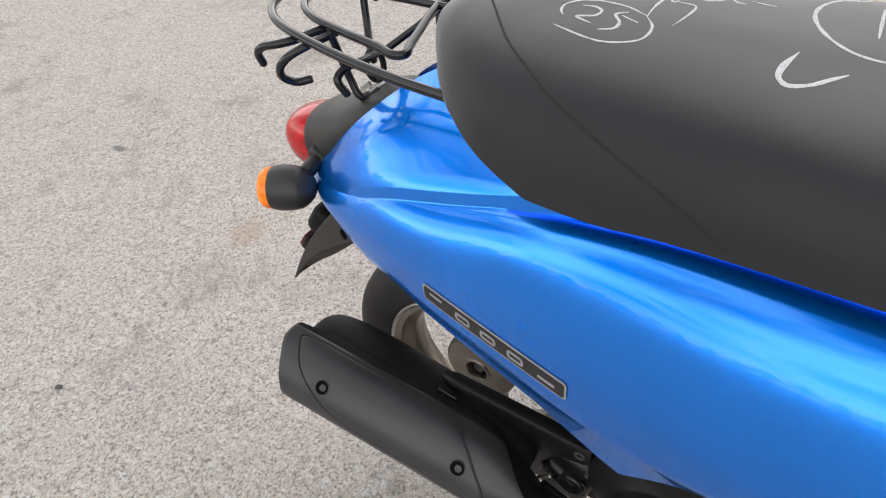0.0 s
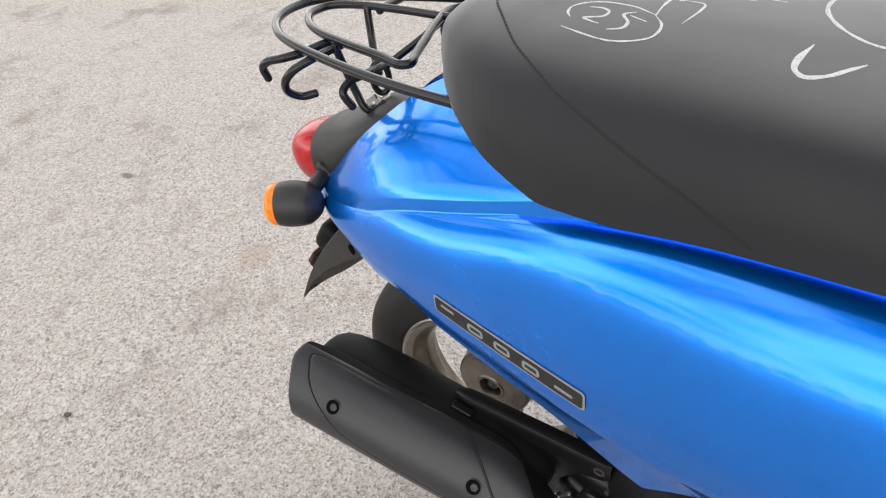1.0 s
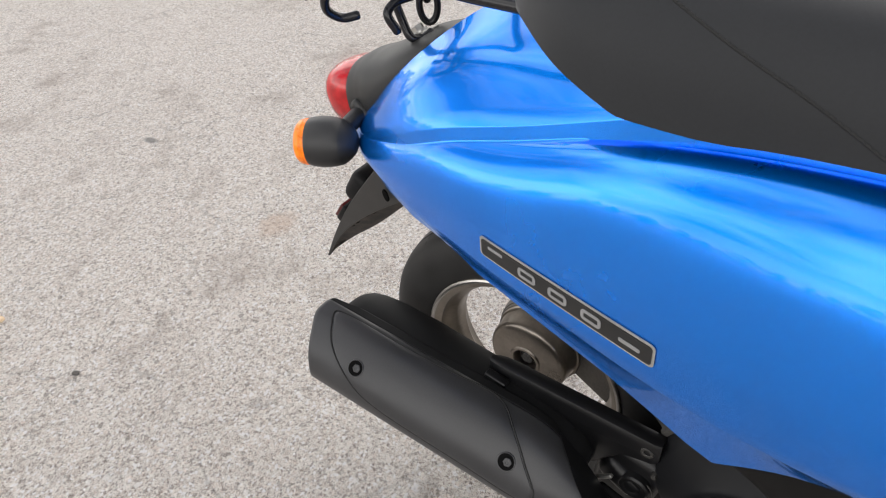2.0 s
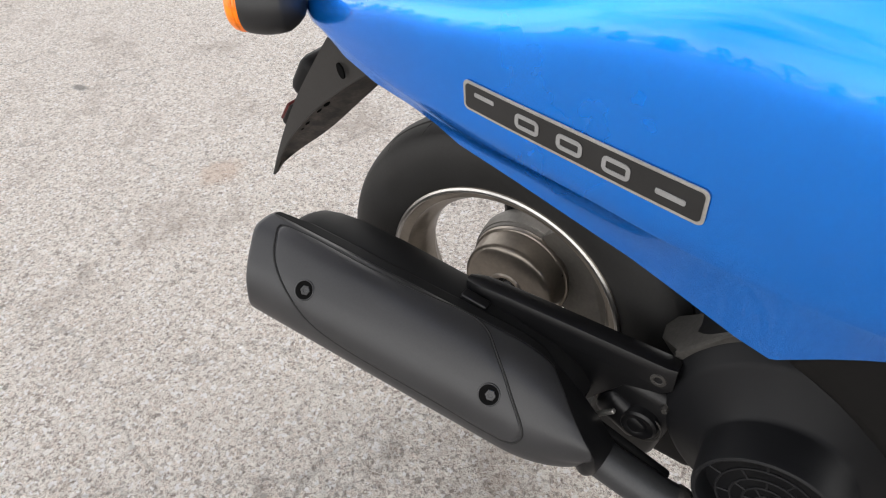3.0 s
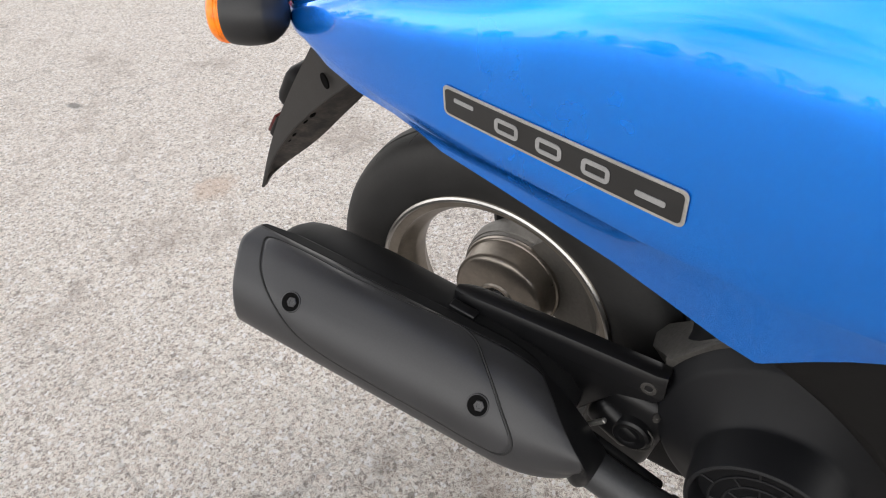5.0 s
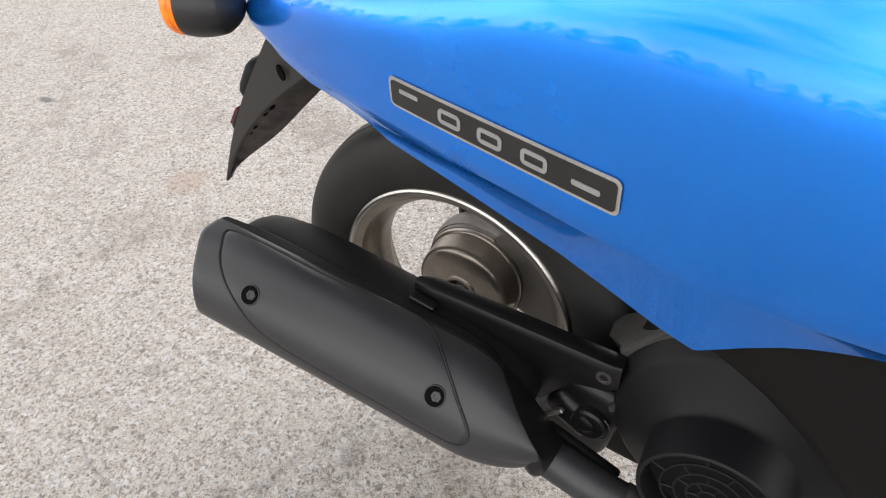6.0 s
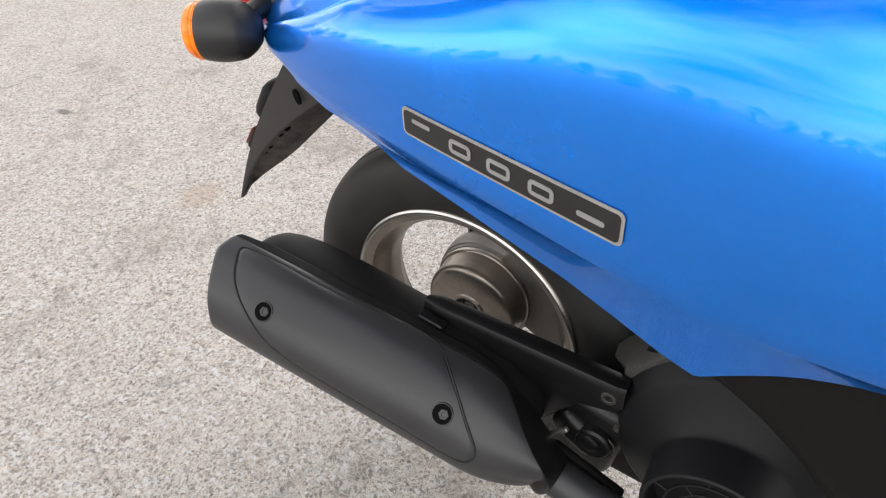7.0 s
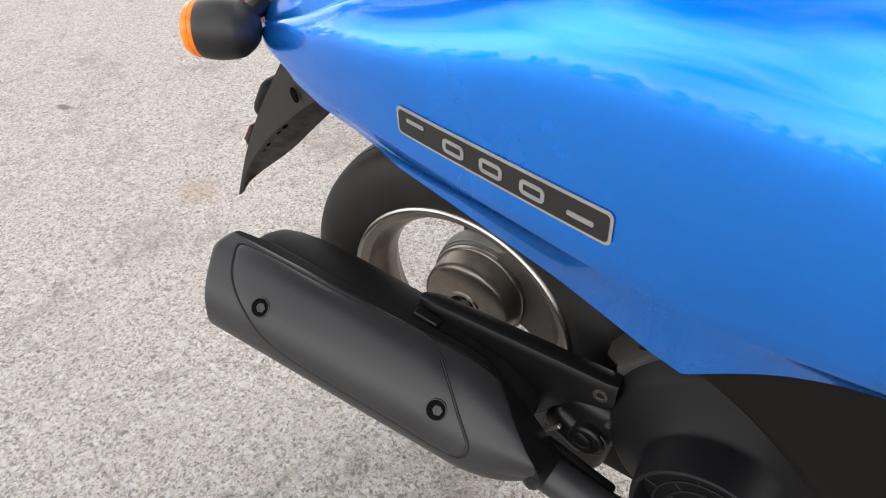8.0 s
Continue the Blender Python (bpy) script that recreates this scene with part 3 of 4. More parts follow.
def badge_strip(x0, x1, y0, y1, lift, corner, depth=0.0008):
    """A rounded strip of the badge in its own millimetres, cut across so that it follows the flank."""
    bm = bmesh.new()
    n = max(2, int((x1 - x0) / 0.006))
    ends = [corner * (1 - math.cos(math.pi / 2 * k / 5)) for k in range(5)]
    spots = [x0 + e for e in ends] + [x0 + corner + (x1 - x0 - 2 * corner) * k / n for k in range(n + 1)] + [x1 - e for e in ends[::-1]]
    top, low = [], []
    for x in spots:
        e = min(x - x0, x1 - x)
        cut = corner - math.sqrt(max(0, corner ** 2 - (corner - e) ** 2)) if e < corner else 0.0
        top.append((x, y1 - cut)), low.append((x, y0 + cut))
    rows = []
    for (xa, ya), (_, yb) in zip(top, low):
        vs = [yb + (ya - yb) * j / 4 for j in range(5)]
        rows.append([on_badge(xa / LONG, v / TALL, lift) for v in vs] + [on_badge(xa / LONG, v / TALL, lift - depth) for v in vs[::-1]])
    skin(bm, rows, wrap=True, caps=True)
    return outward(bm)


badge = part("badge", badge_strip(0, LONG, 0, TALL, 0.0014, 0.0042), BORDER, scooter, "grey-edged black badge with five pale shapes")
part("badge_field", badge_strip(0.0022, LONG - 0.0022, 0.0022, TALL - 0.0022, 0.0020, 0.0028), BADGE, badge)


def badge_ring(cx, cy, w, h, r, stroke, lift):
    """A rounded ring that lies on the badge's field."""
    bm = bmesh.new()
    rows = []
    for (xo, yo), (xi, yi) in zip(rounded(cx, cy, w, h, r), rounded(cx, cy, w - 2 * stroke, h - 2 * stroke, max(0.0006, r - stroke))):
        rows.append([on_badge(xo / LONG, yo / TALL, lift), on_badge(xi / LONG, yi / TALL, lift),
                     on_badge(xi / LONG, yi / TALL, lift - 0.0006), on_badge(xo / LONG, yo / TALL, lift - 0.0006)])
    skin(bm, rows, wrap=True, close=True)
    return outward(bm)


MID = TALL / 2
part("badge_bar", badge_strip(0.0105, 0.0270, MID + 0.0020, MID + 0.0050, 0.0026, 0.0008), SILVER, badge)
for cx in (0.0535, 0.0850, 0.1170):
    part("badge_ring", badge_ring(cx, MID, 0.0185, 0.0105, 0.0036, 0.0028, 0.0026), SILVER, badge)
part("badge_bar", badge_strip(0.1420, 0.1600, MID - 0.0030, MID + 0.0004, 0.0026, 0.0012), SILVER, badge)

# Seat.
SEAT_AT = (-0.016, -0.014, -0.008, 0.002, 0.015, 0.03, 0.06, 0.1, 0.13, 0.15, 0.2, 0.25, 0.4, 0.6, 0.76)
SEAT_HALF = (0.012, 0.025, 0.039, 0.054, 0.072, 0.094, 0.125, 0.1485, 0.1555, 0.159, 0.161, 0.162, 0.17, 0.165, 0.12)
SEAT_LOW = (0.753, 0.753, 0.753, 0.753, 0.752, 0.749, 0.7395, 0.7215, 0.7085, 0.7022, 0.7008, 0.7055, 0.712, 0.7, 0.69)
SEAT_TOP = (0.759, 0.765, 0.775, 0.786, 0.7935, 0.797, 0.797, 0.795, 0.794, 0.793, 0.792, 0.79, 0.785, 0.77, 0.75)
SEAT_U = (0.0, 0.2, 0.4, 0.55, 0.7, 0.85, 1.0)
SEAT_OUT = (1.0, 0.958, 0.888, 0.800, 0.640, 0.360, 0.0)
SEAT_UP = (0.0, 0.34, 0.62, 0.80, 0.915, 0.978, 1.0)


def seat_at(x, theta):
    """The seat's skin at x: theta 0 at the right hem, 90 on the middle, 180 at the left hem."""
    w, lo, hi = (smooth(SEAT_AT, col, x) for col in (SEAT_HALF, SEAT_LOW, SEAT_TOP))
    u = max(0.0, 1 - abs(theta - 90) / 90)
    y = smooth(SEAT_U, SEAT_OUT, u) * w * (-1 if theta < 90 else 1)
    return Vector((x, y, lo + (hi - lo) * smooth(SEAT_U, SEAT_UP, u)))


def seat_top(x, y):
    best = min((seat_at(x, 20 + k) for k in range(141)), key=lambda q: abs(q.y - y))
    return best.z


bm = bmesh.new()
xs = [-0.016, -0.0152, -0.014, -0.012, -0.009, -0.005, 0.0, 0.006] + list(np.linspace(0.012, 0.16, 24)) + list(np.linspace(0.18, 0.76, 32))
rows = []
for x in xs:
    ring = [seat_at(x, 180 * k / 48) for k in range(49)]
    a, b = ring[0], ring[-1]
    ring += [b + Vector((0, -0.008, -0.004)), a + Vector((0, 0.008, -0.004))]
    rows.append(ring)
skin(bm, rows, wrap=True, caps=True)
seat = part("seat", outward(bm), VINYL, scooter, "black vinyl seat with white chalk marks and a stitched seam", sharp=60)


def seam(x):
    """The seam runs from the middle of the rear end forward and down to the hem."""
    return smooth((0.0041, 0.0462, 0.0620, 0.0880, 0.1240, 0.1600, 0.1980, 0.2260, 0.2500, 0.2740, 0.2930), (135.6, 81.0, 75.0, 67.0, 56.8, 46.4, 34.8, 26.2, 18.6, 10.8, 4.2), x)


line = []
for k in range(70):
    x = 0.0041 + 0.2920 * k / 69
    line.append(seat_at(x, seam(x)))
part("seam_welt", tube([q - Vector((0, 0, 0.0003)) for q in line], 0.0007, sides=6), THREAD_AND_SHADE, seat)
bm = bmesh.new()
for k in range(74):
    x = 0.0051 + 0.2890 * k / 74
    a, b = seat_at(x, seam(x) + 0.3), seat_at(x + 0.0022, seam(x + 0.0022) + 0.3)
    tube([a, b], 0.0009, sides=5, bm=bm)
part("stitching", bm, THREAD_AND_SHADE, seat)

CHALK_STROKES = {
    "two": (0.0050, ((0.1233, -0.0137), (0.1337, -0.0119), (0.1405, -0.0162), (0.1393, -0.0263), (0.127, -0.0341), (0.1339, -0.0378), (0.1416, -0.0402))),
    "five": (0.0050, ((0.1604, -0.0103), (0.1529, -0.0169), (0.1609, -0.0301), (0.1606, -0.0412), (0.1504, -0.0475))),
    "five_bar": (0.0045, ((0.1584, -0.0178), (0.174, -0.0255))),
    "ring_top": (0.0042, ((0.1167, -0.0367), (0.1111, -0.0287), (0.1098, -0.0167), (0.1185, -0.0054), (0.1341, 0.0005), (0.1552, -0.0005), (0.1753, -0.0107))),
    "ring": (0.0042, ((0.117, -0.0544), (0.1394, -0.0608), (0.1593, -0.0639), (0.1754, -0.0592), (0.1859, -0.0492), (0.1862, -0.0284), (0.1753, -0.0107))),
    "stroke": (0.0048, ((0.1761, -0.0133), (0.1752, 0.019), (0.1788, 0.0356), (0.1845, 0.0247), (0.1882, 0.0294))),
    "hook": (0.0040, ((0.1882, 0.0264), (0.2025, 0.0237), (0.2037, 0.007), (0.1987, -0.0203))),
    "cup": (0.0045, ((0.194, 0.0515), (0.1996, 0.0422), (0.2091, 0.0401), (0.2186, 0.048), (0.2168, 0.058))),
    "curl": (0.0040, ((0.2197, 0.0645), (0.2225, 0.0555), (0.2291, 0.0473), (0.2359, 0.0466))),
    "dash": (0.0040, ((0.2263, 0.0593), (0.2496, 0.067))),
    "tail": (0.0045, ((0.2379, 0.0549), (0.2576, 0.0525))),
    "big_ring": (0.0062, ((0.3199, 0.1086), (0.3007, 0.0987), (0.2886, 0.0785), (0.2856, 0.0509), (0.2927, 0.0259), (0.3089, 0.0011), (0.325, -0.0106), (0.3451, -0.014), (0.3701, -0.0071))),
    "bar": (0.0080, ((0.329, 0.086), (0.332, 0.0231))),
    "tick": (0.0080, ((0.2887, -0.0228), (0.2837, -0.0477), (0.2847, -0.0631), (0.2918, -0.0701), (0.3048, -0.064), (0.3139, -0.0528), (0.323, -0.0418))),
}
for name, (width, pts) in CHALK_STROKES.items():
    bm = bmesh.new()
    p = spline([Vector((x, y, 0)) for x, y in pts], 7)
    rows = []
    for i, q in enumerate(p):
        d = (p[min(i + 1, len(p) - 1)] - p[max(i - 1, 0)]).normalized()
        s = Vector((-d.y, d.x, 0))
        w = width * (0.52 + 0.20 * noise.noise(q * 90)) * min(1.0, 0.3 + 0.14 * min(i, len(p) - 1 - i))
        rows.append([Vector((e.x, e.y, seat_top(e.x, e.y) + lift)) for e, lift in
                     ((q + s * w / 2, 0.0002), (q + s * w / 4, 0.0005), (q, 0.0006), (q - s * w / 4, 0.0005), (q - s * w / 2, 0.0002))])
    skin(bm, rows)
    bm.normal_update()
    if sum(f.normal.z for f in bm.faces) < 0:
        bmesh.ops.reverse_faces(bm, faces=bm.faces)
    part("chalk_" + name, bm, CHALK, seat, "white chalk stroke")

# Dark inner tub under the seat and between the side panels.
bm = bmesh.new()
rows = []
for x in np.linspace(-0.06, 0.60, 24):
    a, b = smooth(STATION, STEP[0], x), smooth(STATION, STEP[1], x)
    w = max(0.03, abs(a) - 0.035)
    lo = smooth((-0.06, 0.0, 0.10, 0.17), (0.50, 0.48, 0.47, 0.45), x)
    rows.append([Vector((x, w * math.cos(t) , (b - 0.02 + lo) / 2 + (b - 0.02 - lo) / 2 * math.sin(t))) for t in np.linspace(0, 2 * math.pi, 25)[:-1]])
skin(bm, rows, wrap=True, caps=True)
part("inner_tub", outward(bm), PLASTIC, scooter)
part("inner_fender", block((0.15, 0.13, 0.08), pose(0.305, -0.02, 0.458, 0, 0, 0), 0.02), PLASTIC, scooter)

# Tail: black cover, lamp, signal.
TAIL = ((-0.213, 0.0, 0.5755, 0.0446, 0.0422), (-0.204, 0.0, 0.5805, 0.0452, 0.0420), (-0.192, 0.0, 0.587, 0.0480, 0.0415), (-0.174, 0.0, 0.594, 0.0535, 0.0400), (-0.150, 0.0, 0.610, 0.0545, 0.0345),
        (-0.120, 0.0, 0.636, 0.0510, 0.0250), (-0.095, 0.0, 0.657, 0.0410, 0.0130), (-0.074, 0.0, 0.670, 0.0260, 0.0050))


def oval(x, y, z, w, h, tilt, n=40, power=0.85):
    out = []
    for k in range(n):
        t = 2 * math.pi * k / n
        c, s = math.cos(t), math.sin(t)
        u, v = math.copysign(abs(c) ** power, c) * w, math.copysign(abs(s) ** power, s) * h
        out.append(Vector((x - v * math.sin(tilt), y + u, z + v * math.cos(tilt))))
    return out


bm = bmesh.new()
stations = spline([Vector((a, c, 0)) for a, _, c, _, _ in TAIL], 5)
rows = []
for q in stations:
    w = smooth([s[0] for s in TAIL], [s[3] for s in TAIL], q.x)
    h = smooth([s[0] for s in TAIL], [s[4] for s in TAIL], q.x)
    rows.append(oval(q.x, 0, q.y, w, h, smooth((-0.203, -0.150), (0.15, 0.35), q.x)))
skin(bm, rows, wrap=True, caps=True)
part("tail_cover", outward(bm), TAIL_COVER, scooter, "matt black plastic tail cover")
bm = bmesh.new()
rows = []
for k in range(13):
    t = k / 12 * math.pi / 2
    s = max(0.02, math.cos(t)) ** 0.42
    rows.append(oval(-0.2135 - 0.051 * math.sin(t), 0, 0.5752 - 0.011 * math.sin(t), 0.0440 * s, 0.0416 * s, 0.15 + 0.2 * k / 12))
skin(bm, rows, wrap=True, caps=True)
lamp = part("tail_lamp", outward(bm), RED, scooter, "domed red tail lamp lens")
for h in (-0.55, -0.2, 0.15, 0.5):
    pts = []
    for k in range(13):
        t = (k / 12 * 2 - 1) * math.pi / 2 * 0.93
        d, w = math.cos(t) ** 0.62 * math.sqrt(1 - h * h) ** 0.9, math.sin(t) * math.sqrt(1 - h * h)
        pts.append(Vector((-0.2150 - 0.0497 * d - 0.006 * h * (1 - d), 0.0433 * w, 0.5748 - 0.0105 * d + 0.0402 * h)))
    part("lens_rib", tube(pts, 0.0009, sides=6), RED, lamp)
bm = bmesh.new()
rows = []
for k in range(11):
    a = radians(35 + 110 * k / 10)
    rows.append([Vector((-0.2140 - d - h * 0.0415 * math.sin(a) * 0.15, 0.0442 * h * math.cos(a), 0.5757 - d * 0.3 + 0.0420 * h * math.sin(a) * 0.94)) for d, h in ((0, 1.012), (0.010, 1.005), (0.014, 0.99), (0.0, 0.98))])
skin(bm, rows, wrap=True, caps=True)
part("lamp_strip", outward(bm), CLEAR, lamp, "frosted clear strip along the lamp's top edge")

SIG = Matrix.Translation((-0.2100, -0.1108, 0.5638)) @ pose(0, 0, 0, 0, 0, 27)


def bullet(prof):
    bm = bmesh.new()
    rows = [[SIG @ Vector((d, r * math.cos(2 * math.pi * k / 36), r * 0.97 * math.sin(2 * math.pi * k / 36))) for k in range(36)] for d, r in prof]
    skin(bm, rows, wrap=True, caps=True)
    return outward(bm)


signal = part("turn_signal", bullet(((0.000, 0.0256), (0.002, 0.0264), (0.006, 0.0272), (0.014, 0.0279), (0.022, 0.0276), (0.030, 0.0264), (0.0365, 0.0247), (0.0375, 0.0240), (0.0440, 0.0190), (0.0490, 0.0132), (0.0515, 0.0075), (0.052, 0.0010))), SIGNAL, scooter, "bullet-shaped black turn signal with an orange lens")
part("signal_lens", bullet(((0.0005, 0.0250), (-0.004, 0.0250), (-0.0090, 0.0243), (-0.0122, 0.0215), (-0.0140, 0.0150), (-0.0146, 0.004))), ORANGE, signal, "ribbed orange plastic lens")
for d in (-0.0018, -0.0046):
    part("lens_rib", tube([SIG @ Vector((d, 0.0251 * math.cos(a), 0.0244 * math.sin(a))) for a in np.linspace(0, 2 * math.pi, 37)[:-1]], 0.0004, closed=True, sides=6), ORANGE, signal)
part("signal_stalk", tube(spline([(-0.193, -0.030, 0.574), (-0.190, -0.058, 0.573), (-0.186, -0.090, 0.568)], 6), [0.0115] * 4 + [0.0098] * 9, sides=16), SIGNAL, signal)
part("stalk_base", block((0.026, 0.012, 0.014), pose(-0.190, -0.049, 0.578, 0, 40, 0), 0.005), TAIL_COVER, signal)

# Rear mudguard with its number-plate holder.
def guard_point(s, y, d):
    """s from its top to its tip, y across, d in from the back sheet."""
    x, z = -0.1445 - 0.1595 * s - 0.006 * math.sin(math.pi * s), 0.532 - 0.209 * s + 0.004 * math.sin(math.pi * s)
    return Vector((x + 0.80 * d, y, z - 0.60 * d))


bm = bmesh.new()
rows = []
for k in range(25):
    s = k / 24
    w = 0.089 - 0.042 * s
    edge = 0.041 * (1 - s) ** 1.55
    tip = ease(s, 0.62, 1.0)
    deep = smooth((0, 0.15, 0.30, 0.45, 0.57, 0.79, 0.95, 1.0), (0.0490, 0.0470, 0.0425, 0.0370, 0.0300, 0.0125, 0.0025, 0.0008), s)
    rows.append([guard_point(s, -w, edge * 0.6), guard_point(s, -w + 0.003, edge), guard_point(s, -w * 0.7 - 0.012, edge * 0.7 + deep * 0.3 - 0.002), guard_point(s, -w * 0.35 - 0.026, edge * 0.3 + deep * 0.7),
                 guard_point(s, -0.040 * (1 - tip) - w * tip, deep), guard_point(s, -0.036 * (1 - tip) - w * tip, deep * 0.92), guard_point(s, -0.026 * (1 - tip) - w * tip, deep * 0.5), guard_point(s, -0.018 * (1 - tip) - w * tip, 0.0), guard_point(s, -0.018 * (1 - tip) - w * tip, -0.003), guard_point(s, -w * 0.5 - 0.012, -0.003), guard_point(s, -w, -0.002)])
skin(bm, rows, wrap=True, caps=True)
guard = part("rear_mudguard", outward(bm), DUST_AND_HIGHLIGHT, scooter, "dusty black plastic rear mudguard tapering to a point")
bm = bmesh.new()
rows = []
for k in range(25):
    s = -0.10 + 1.10 * k / 24
    w = 0.089 - 0.042 * s + 0.0010
    d = 0.041 * (1 - s) ** 1.55 + 0.0006
    rows.append([guard_point(s, -w, -0.002), guard_point(s, -w - 0.0025, -0.001), guard_point(s, -w - 0.003, d * 0.5), guard_point(s, -w - 0.0025, d), guard_point(s, -w, d + 0.001)])
skin(bm, rows, wrap=True, caps=True)
part("guard_flange", outward(bm), FLANGE, guard)
# A paler bead stands for the highlight along the flange's edge.
edge_line = [guard_point(0.04 + 0.90 * k / 15, -0.089 + 0.042 * (0.04 + 0.90 * k / 15) - 0.0012, 0.041 * (1 - 0.04 - 0.90 * k / 15) ** 1.55 + 0.0012) for k in range(16)]
part("edge_highlight", tube(edge_line, 0.0008, sides=6), DUST_AND_HIGHLIGHT, guard, "pale line put along the guard's edge as its highlight")
# Black slivers on the sheet, painted as the shade inside slits.
for at, size in ((0.30, 0.0022), (0.37, 0.0014), (0.50, 0.0018), (0.56, 0.0012)):
    hole = [guard_point(at + d, -0.089 + 0.042 * at + 0.007, 0.041 * (1 - at - d) ** 1.55 + 0.0024) for d in (-0.016, 0.0, 0.016)]
    part("slit_shade", tube(hole, [size * 0.6, size, size * 0.6], sides=8), RECESS_SHADE, guard)
# A black oval laid on the flange as the shade of a slot.
slot = [(0.0034 * math.cos(t) - 0.0018 * math.sin(t), 0.0070 * math.sin(t)) for t in np.linspace(0, 2 * math.pi, 21)[:-1]]
part("slot_shade", plate(slot, 0.002, Matrix.Translation((-0.1270, -0.0955, 0.5125)) @ SIDE, 0), RECESS_SHADE, guard)
part("plate_holder", block((0.040, 0.10, 0.052), pose(-0.2160, -0.006, 0.4620, 0, 34, 0), 0.012), PLASTIC, guard)
reflector = part("reflector", block((0.014, 0.044, 0.030), pose(-0.2505, -0.034, 0.4160, 0, 36, 0), 0.004), PLASTIC, guard, "small black reflector housing")
part("reflector_lens", block((0.0040, 0.040, 0.026), pose(-0.2505, -0.034, 0.4160, 0, 36, 0) @ Matrix.Translation((-0.0080, 0, 0)), 0.0012), REFLECTOR, reflector, "dark red reflector lens")

# Luggage rack.
RACK_Z = 0.742
outer = [(0.060, -0.112), (0.000, -0.105), (-0.060, -0.094), (-0.120, -0.079), (-0.180, -0.060), (-0.216, -0.042), (-0.245, -0.014), (-0.256, 0.018),
         (-0.248, 0.048), (-0.222, 0.070), (-0.180, 0.084), (-0.120, 0.098), (-0.060, 0.108), (0.000, 0.114), (0.060, 0.118)]
rack = part("luggage_rack", tube(spline([(x, y, RACK_Z) for x, y in outer], 6), 0.0048), TUBE, scooter, "black enamelled tubular luggage rack with hooks")
inner = [(-0.030, -0.066), (-0.060, -0.060), (-0.120, -0.045), (-0.170, -0.029), (-0.200, -0.010), (-0.216, 0.012), (-0.212, 0.036), (-0.185, 0.048), (-0.120, 0.051), (-0.050, 0.048), (0.030, 0.046)]
front = [(0.030, 0.110), (-0.020, 0.098), (-0.066, 0.070), (-0.060, 0.030), (-0.046, -0.012), (-0.034, -0.046)]
part("inner_loop", tube(spline([(x, y, RACK_Z + 0.002) for x, y in front + [(-0.028, -0.062), (-0.036, -0.068)] + inner[1:]], 6), 0.0044), TUBE, rack)


def rod(name, pts, r=0.0044):
    return part(name, tube(spline(pts, 6), r), TUBE, rack)


rod("cross_rod", [(-0.150, -0.030, 0.737), (-0.158, -0.044, 0.736), (-0.166, -0.066, 0.735), (-0.178, -0.080, 0.734), (-0.195, -0.085, 0.730), (-0.204, -0.085, 0.722), (-0.205, -0.081, 0.708)])
rod("hook", [(-0.134, -0.036, 0.737), (-0.139, -0.052, 0.736), (-0.144, -0.074, 0.735), (-0.156, -0.088, 0.728), (-0.170, -0.090, 0.714), (-0.177, -0.083, 0.699), (-0.172, -0.070, 0.689), (-0.161, -0.060, 0.690)])
rod("side_hook", [(-0.117, 0.010, 0.700), (-0.1165, -0.0247, 0.704), (-0.1250, -0.0456, 0.702), (-0.1255, -0.0570, 0.695), (-0.1190, -0.0530, 0.678)])
rod("far_stay", [(-0.150, 0.050, 0.740), (-0.152, 0.070, 0.740), (-0.150, 0.092, 0.740)], 0.0045)
rod("strut", [(-0.135, -0.045, 0.739), (-0.138, -0.034, 0.710), (-0.133, -0.029, 0.680), (-0.124, -0.0285, 0.663), (-0.117, -0.020, 0.660), (-0.112, -0.010, 0.664)])
rod("strut", [(-0.166, 0.0490, 0.7430), (-0.164, 0.046, 0.730), (-0.160, 0.041, 0.713), (-0.150, 0.029, 0.697), (-0.137, 0.016, 0.690), (-0.129, 0.008, 0.688)])
rod("brace", [(-0.116, 0.006, 0.699), (-0.092, 0.040, 0.718), (-0.068, 0.068, 0.737), (-0.040, 0.100, 0.740)], 0.0040)
rod("far_hook", [(-0.070, 0.070, RACK_Z - 0.004), (-0.082, 0.074, RACK_Z - 0.024), (-0.074, 0.070, RACK_Z - 0.040), (-0.052, 0.062, RACK_Z - 0.036), (-0.036, 0.058, RACK_Z - 0.016)])
part("mount_plate", block((0.026, 0.020, 0.003), pose(-0.126, -0.004, 0.6590, 0, -33, 0), 0.001), STEEL, rack, "dull steel strap under the rack")
ring = [Vector((-0.126 + 0.007 * math.cos(a), 0.006 + 0.006 * math.cos(a), 0.684 + 0.018 * math.sin(a))) for a in np.linspace(0, 2 * math.pi, 25)[:-1]]
part("lug", tube(ring, 0.0036, closed=True), TUBE, rack)
bm = bmesh.new()
for r, z0, z1, n in ((0.0095, 0.0, 0.003, 24), (0.0068, 0.003, 0.0085, 6)):
    c = Matrix.Translation((-0.129, -0.008, 0.6590)) @ pose(0, 0, 0, 0, -33, 0)
    rows = [[c @ Vector((q * math.cos(2 * math.pi * k / n), q * math.sin(2 * math.pi * k / n), z)) for k in range(n)] for q, z in ((r, z0), (r, z1 - 0.0005), (r * 0.93, z1))]
    skin(bm, rows, wrap=True, caps=True)
part("rack_bolt", outward(bm), STEEL, rack, "dull steel hexagon bolt")

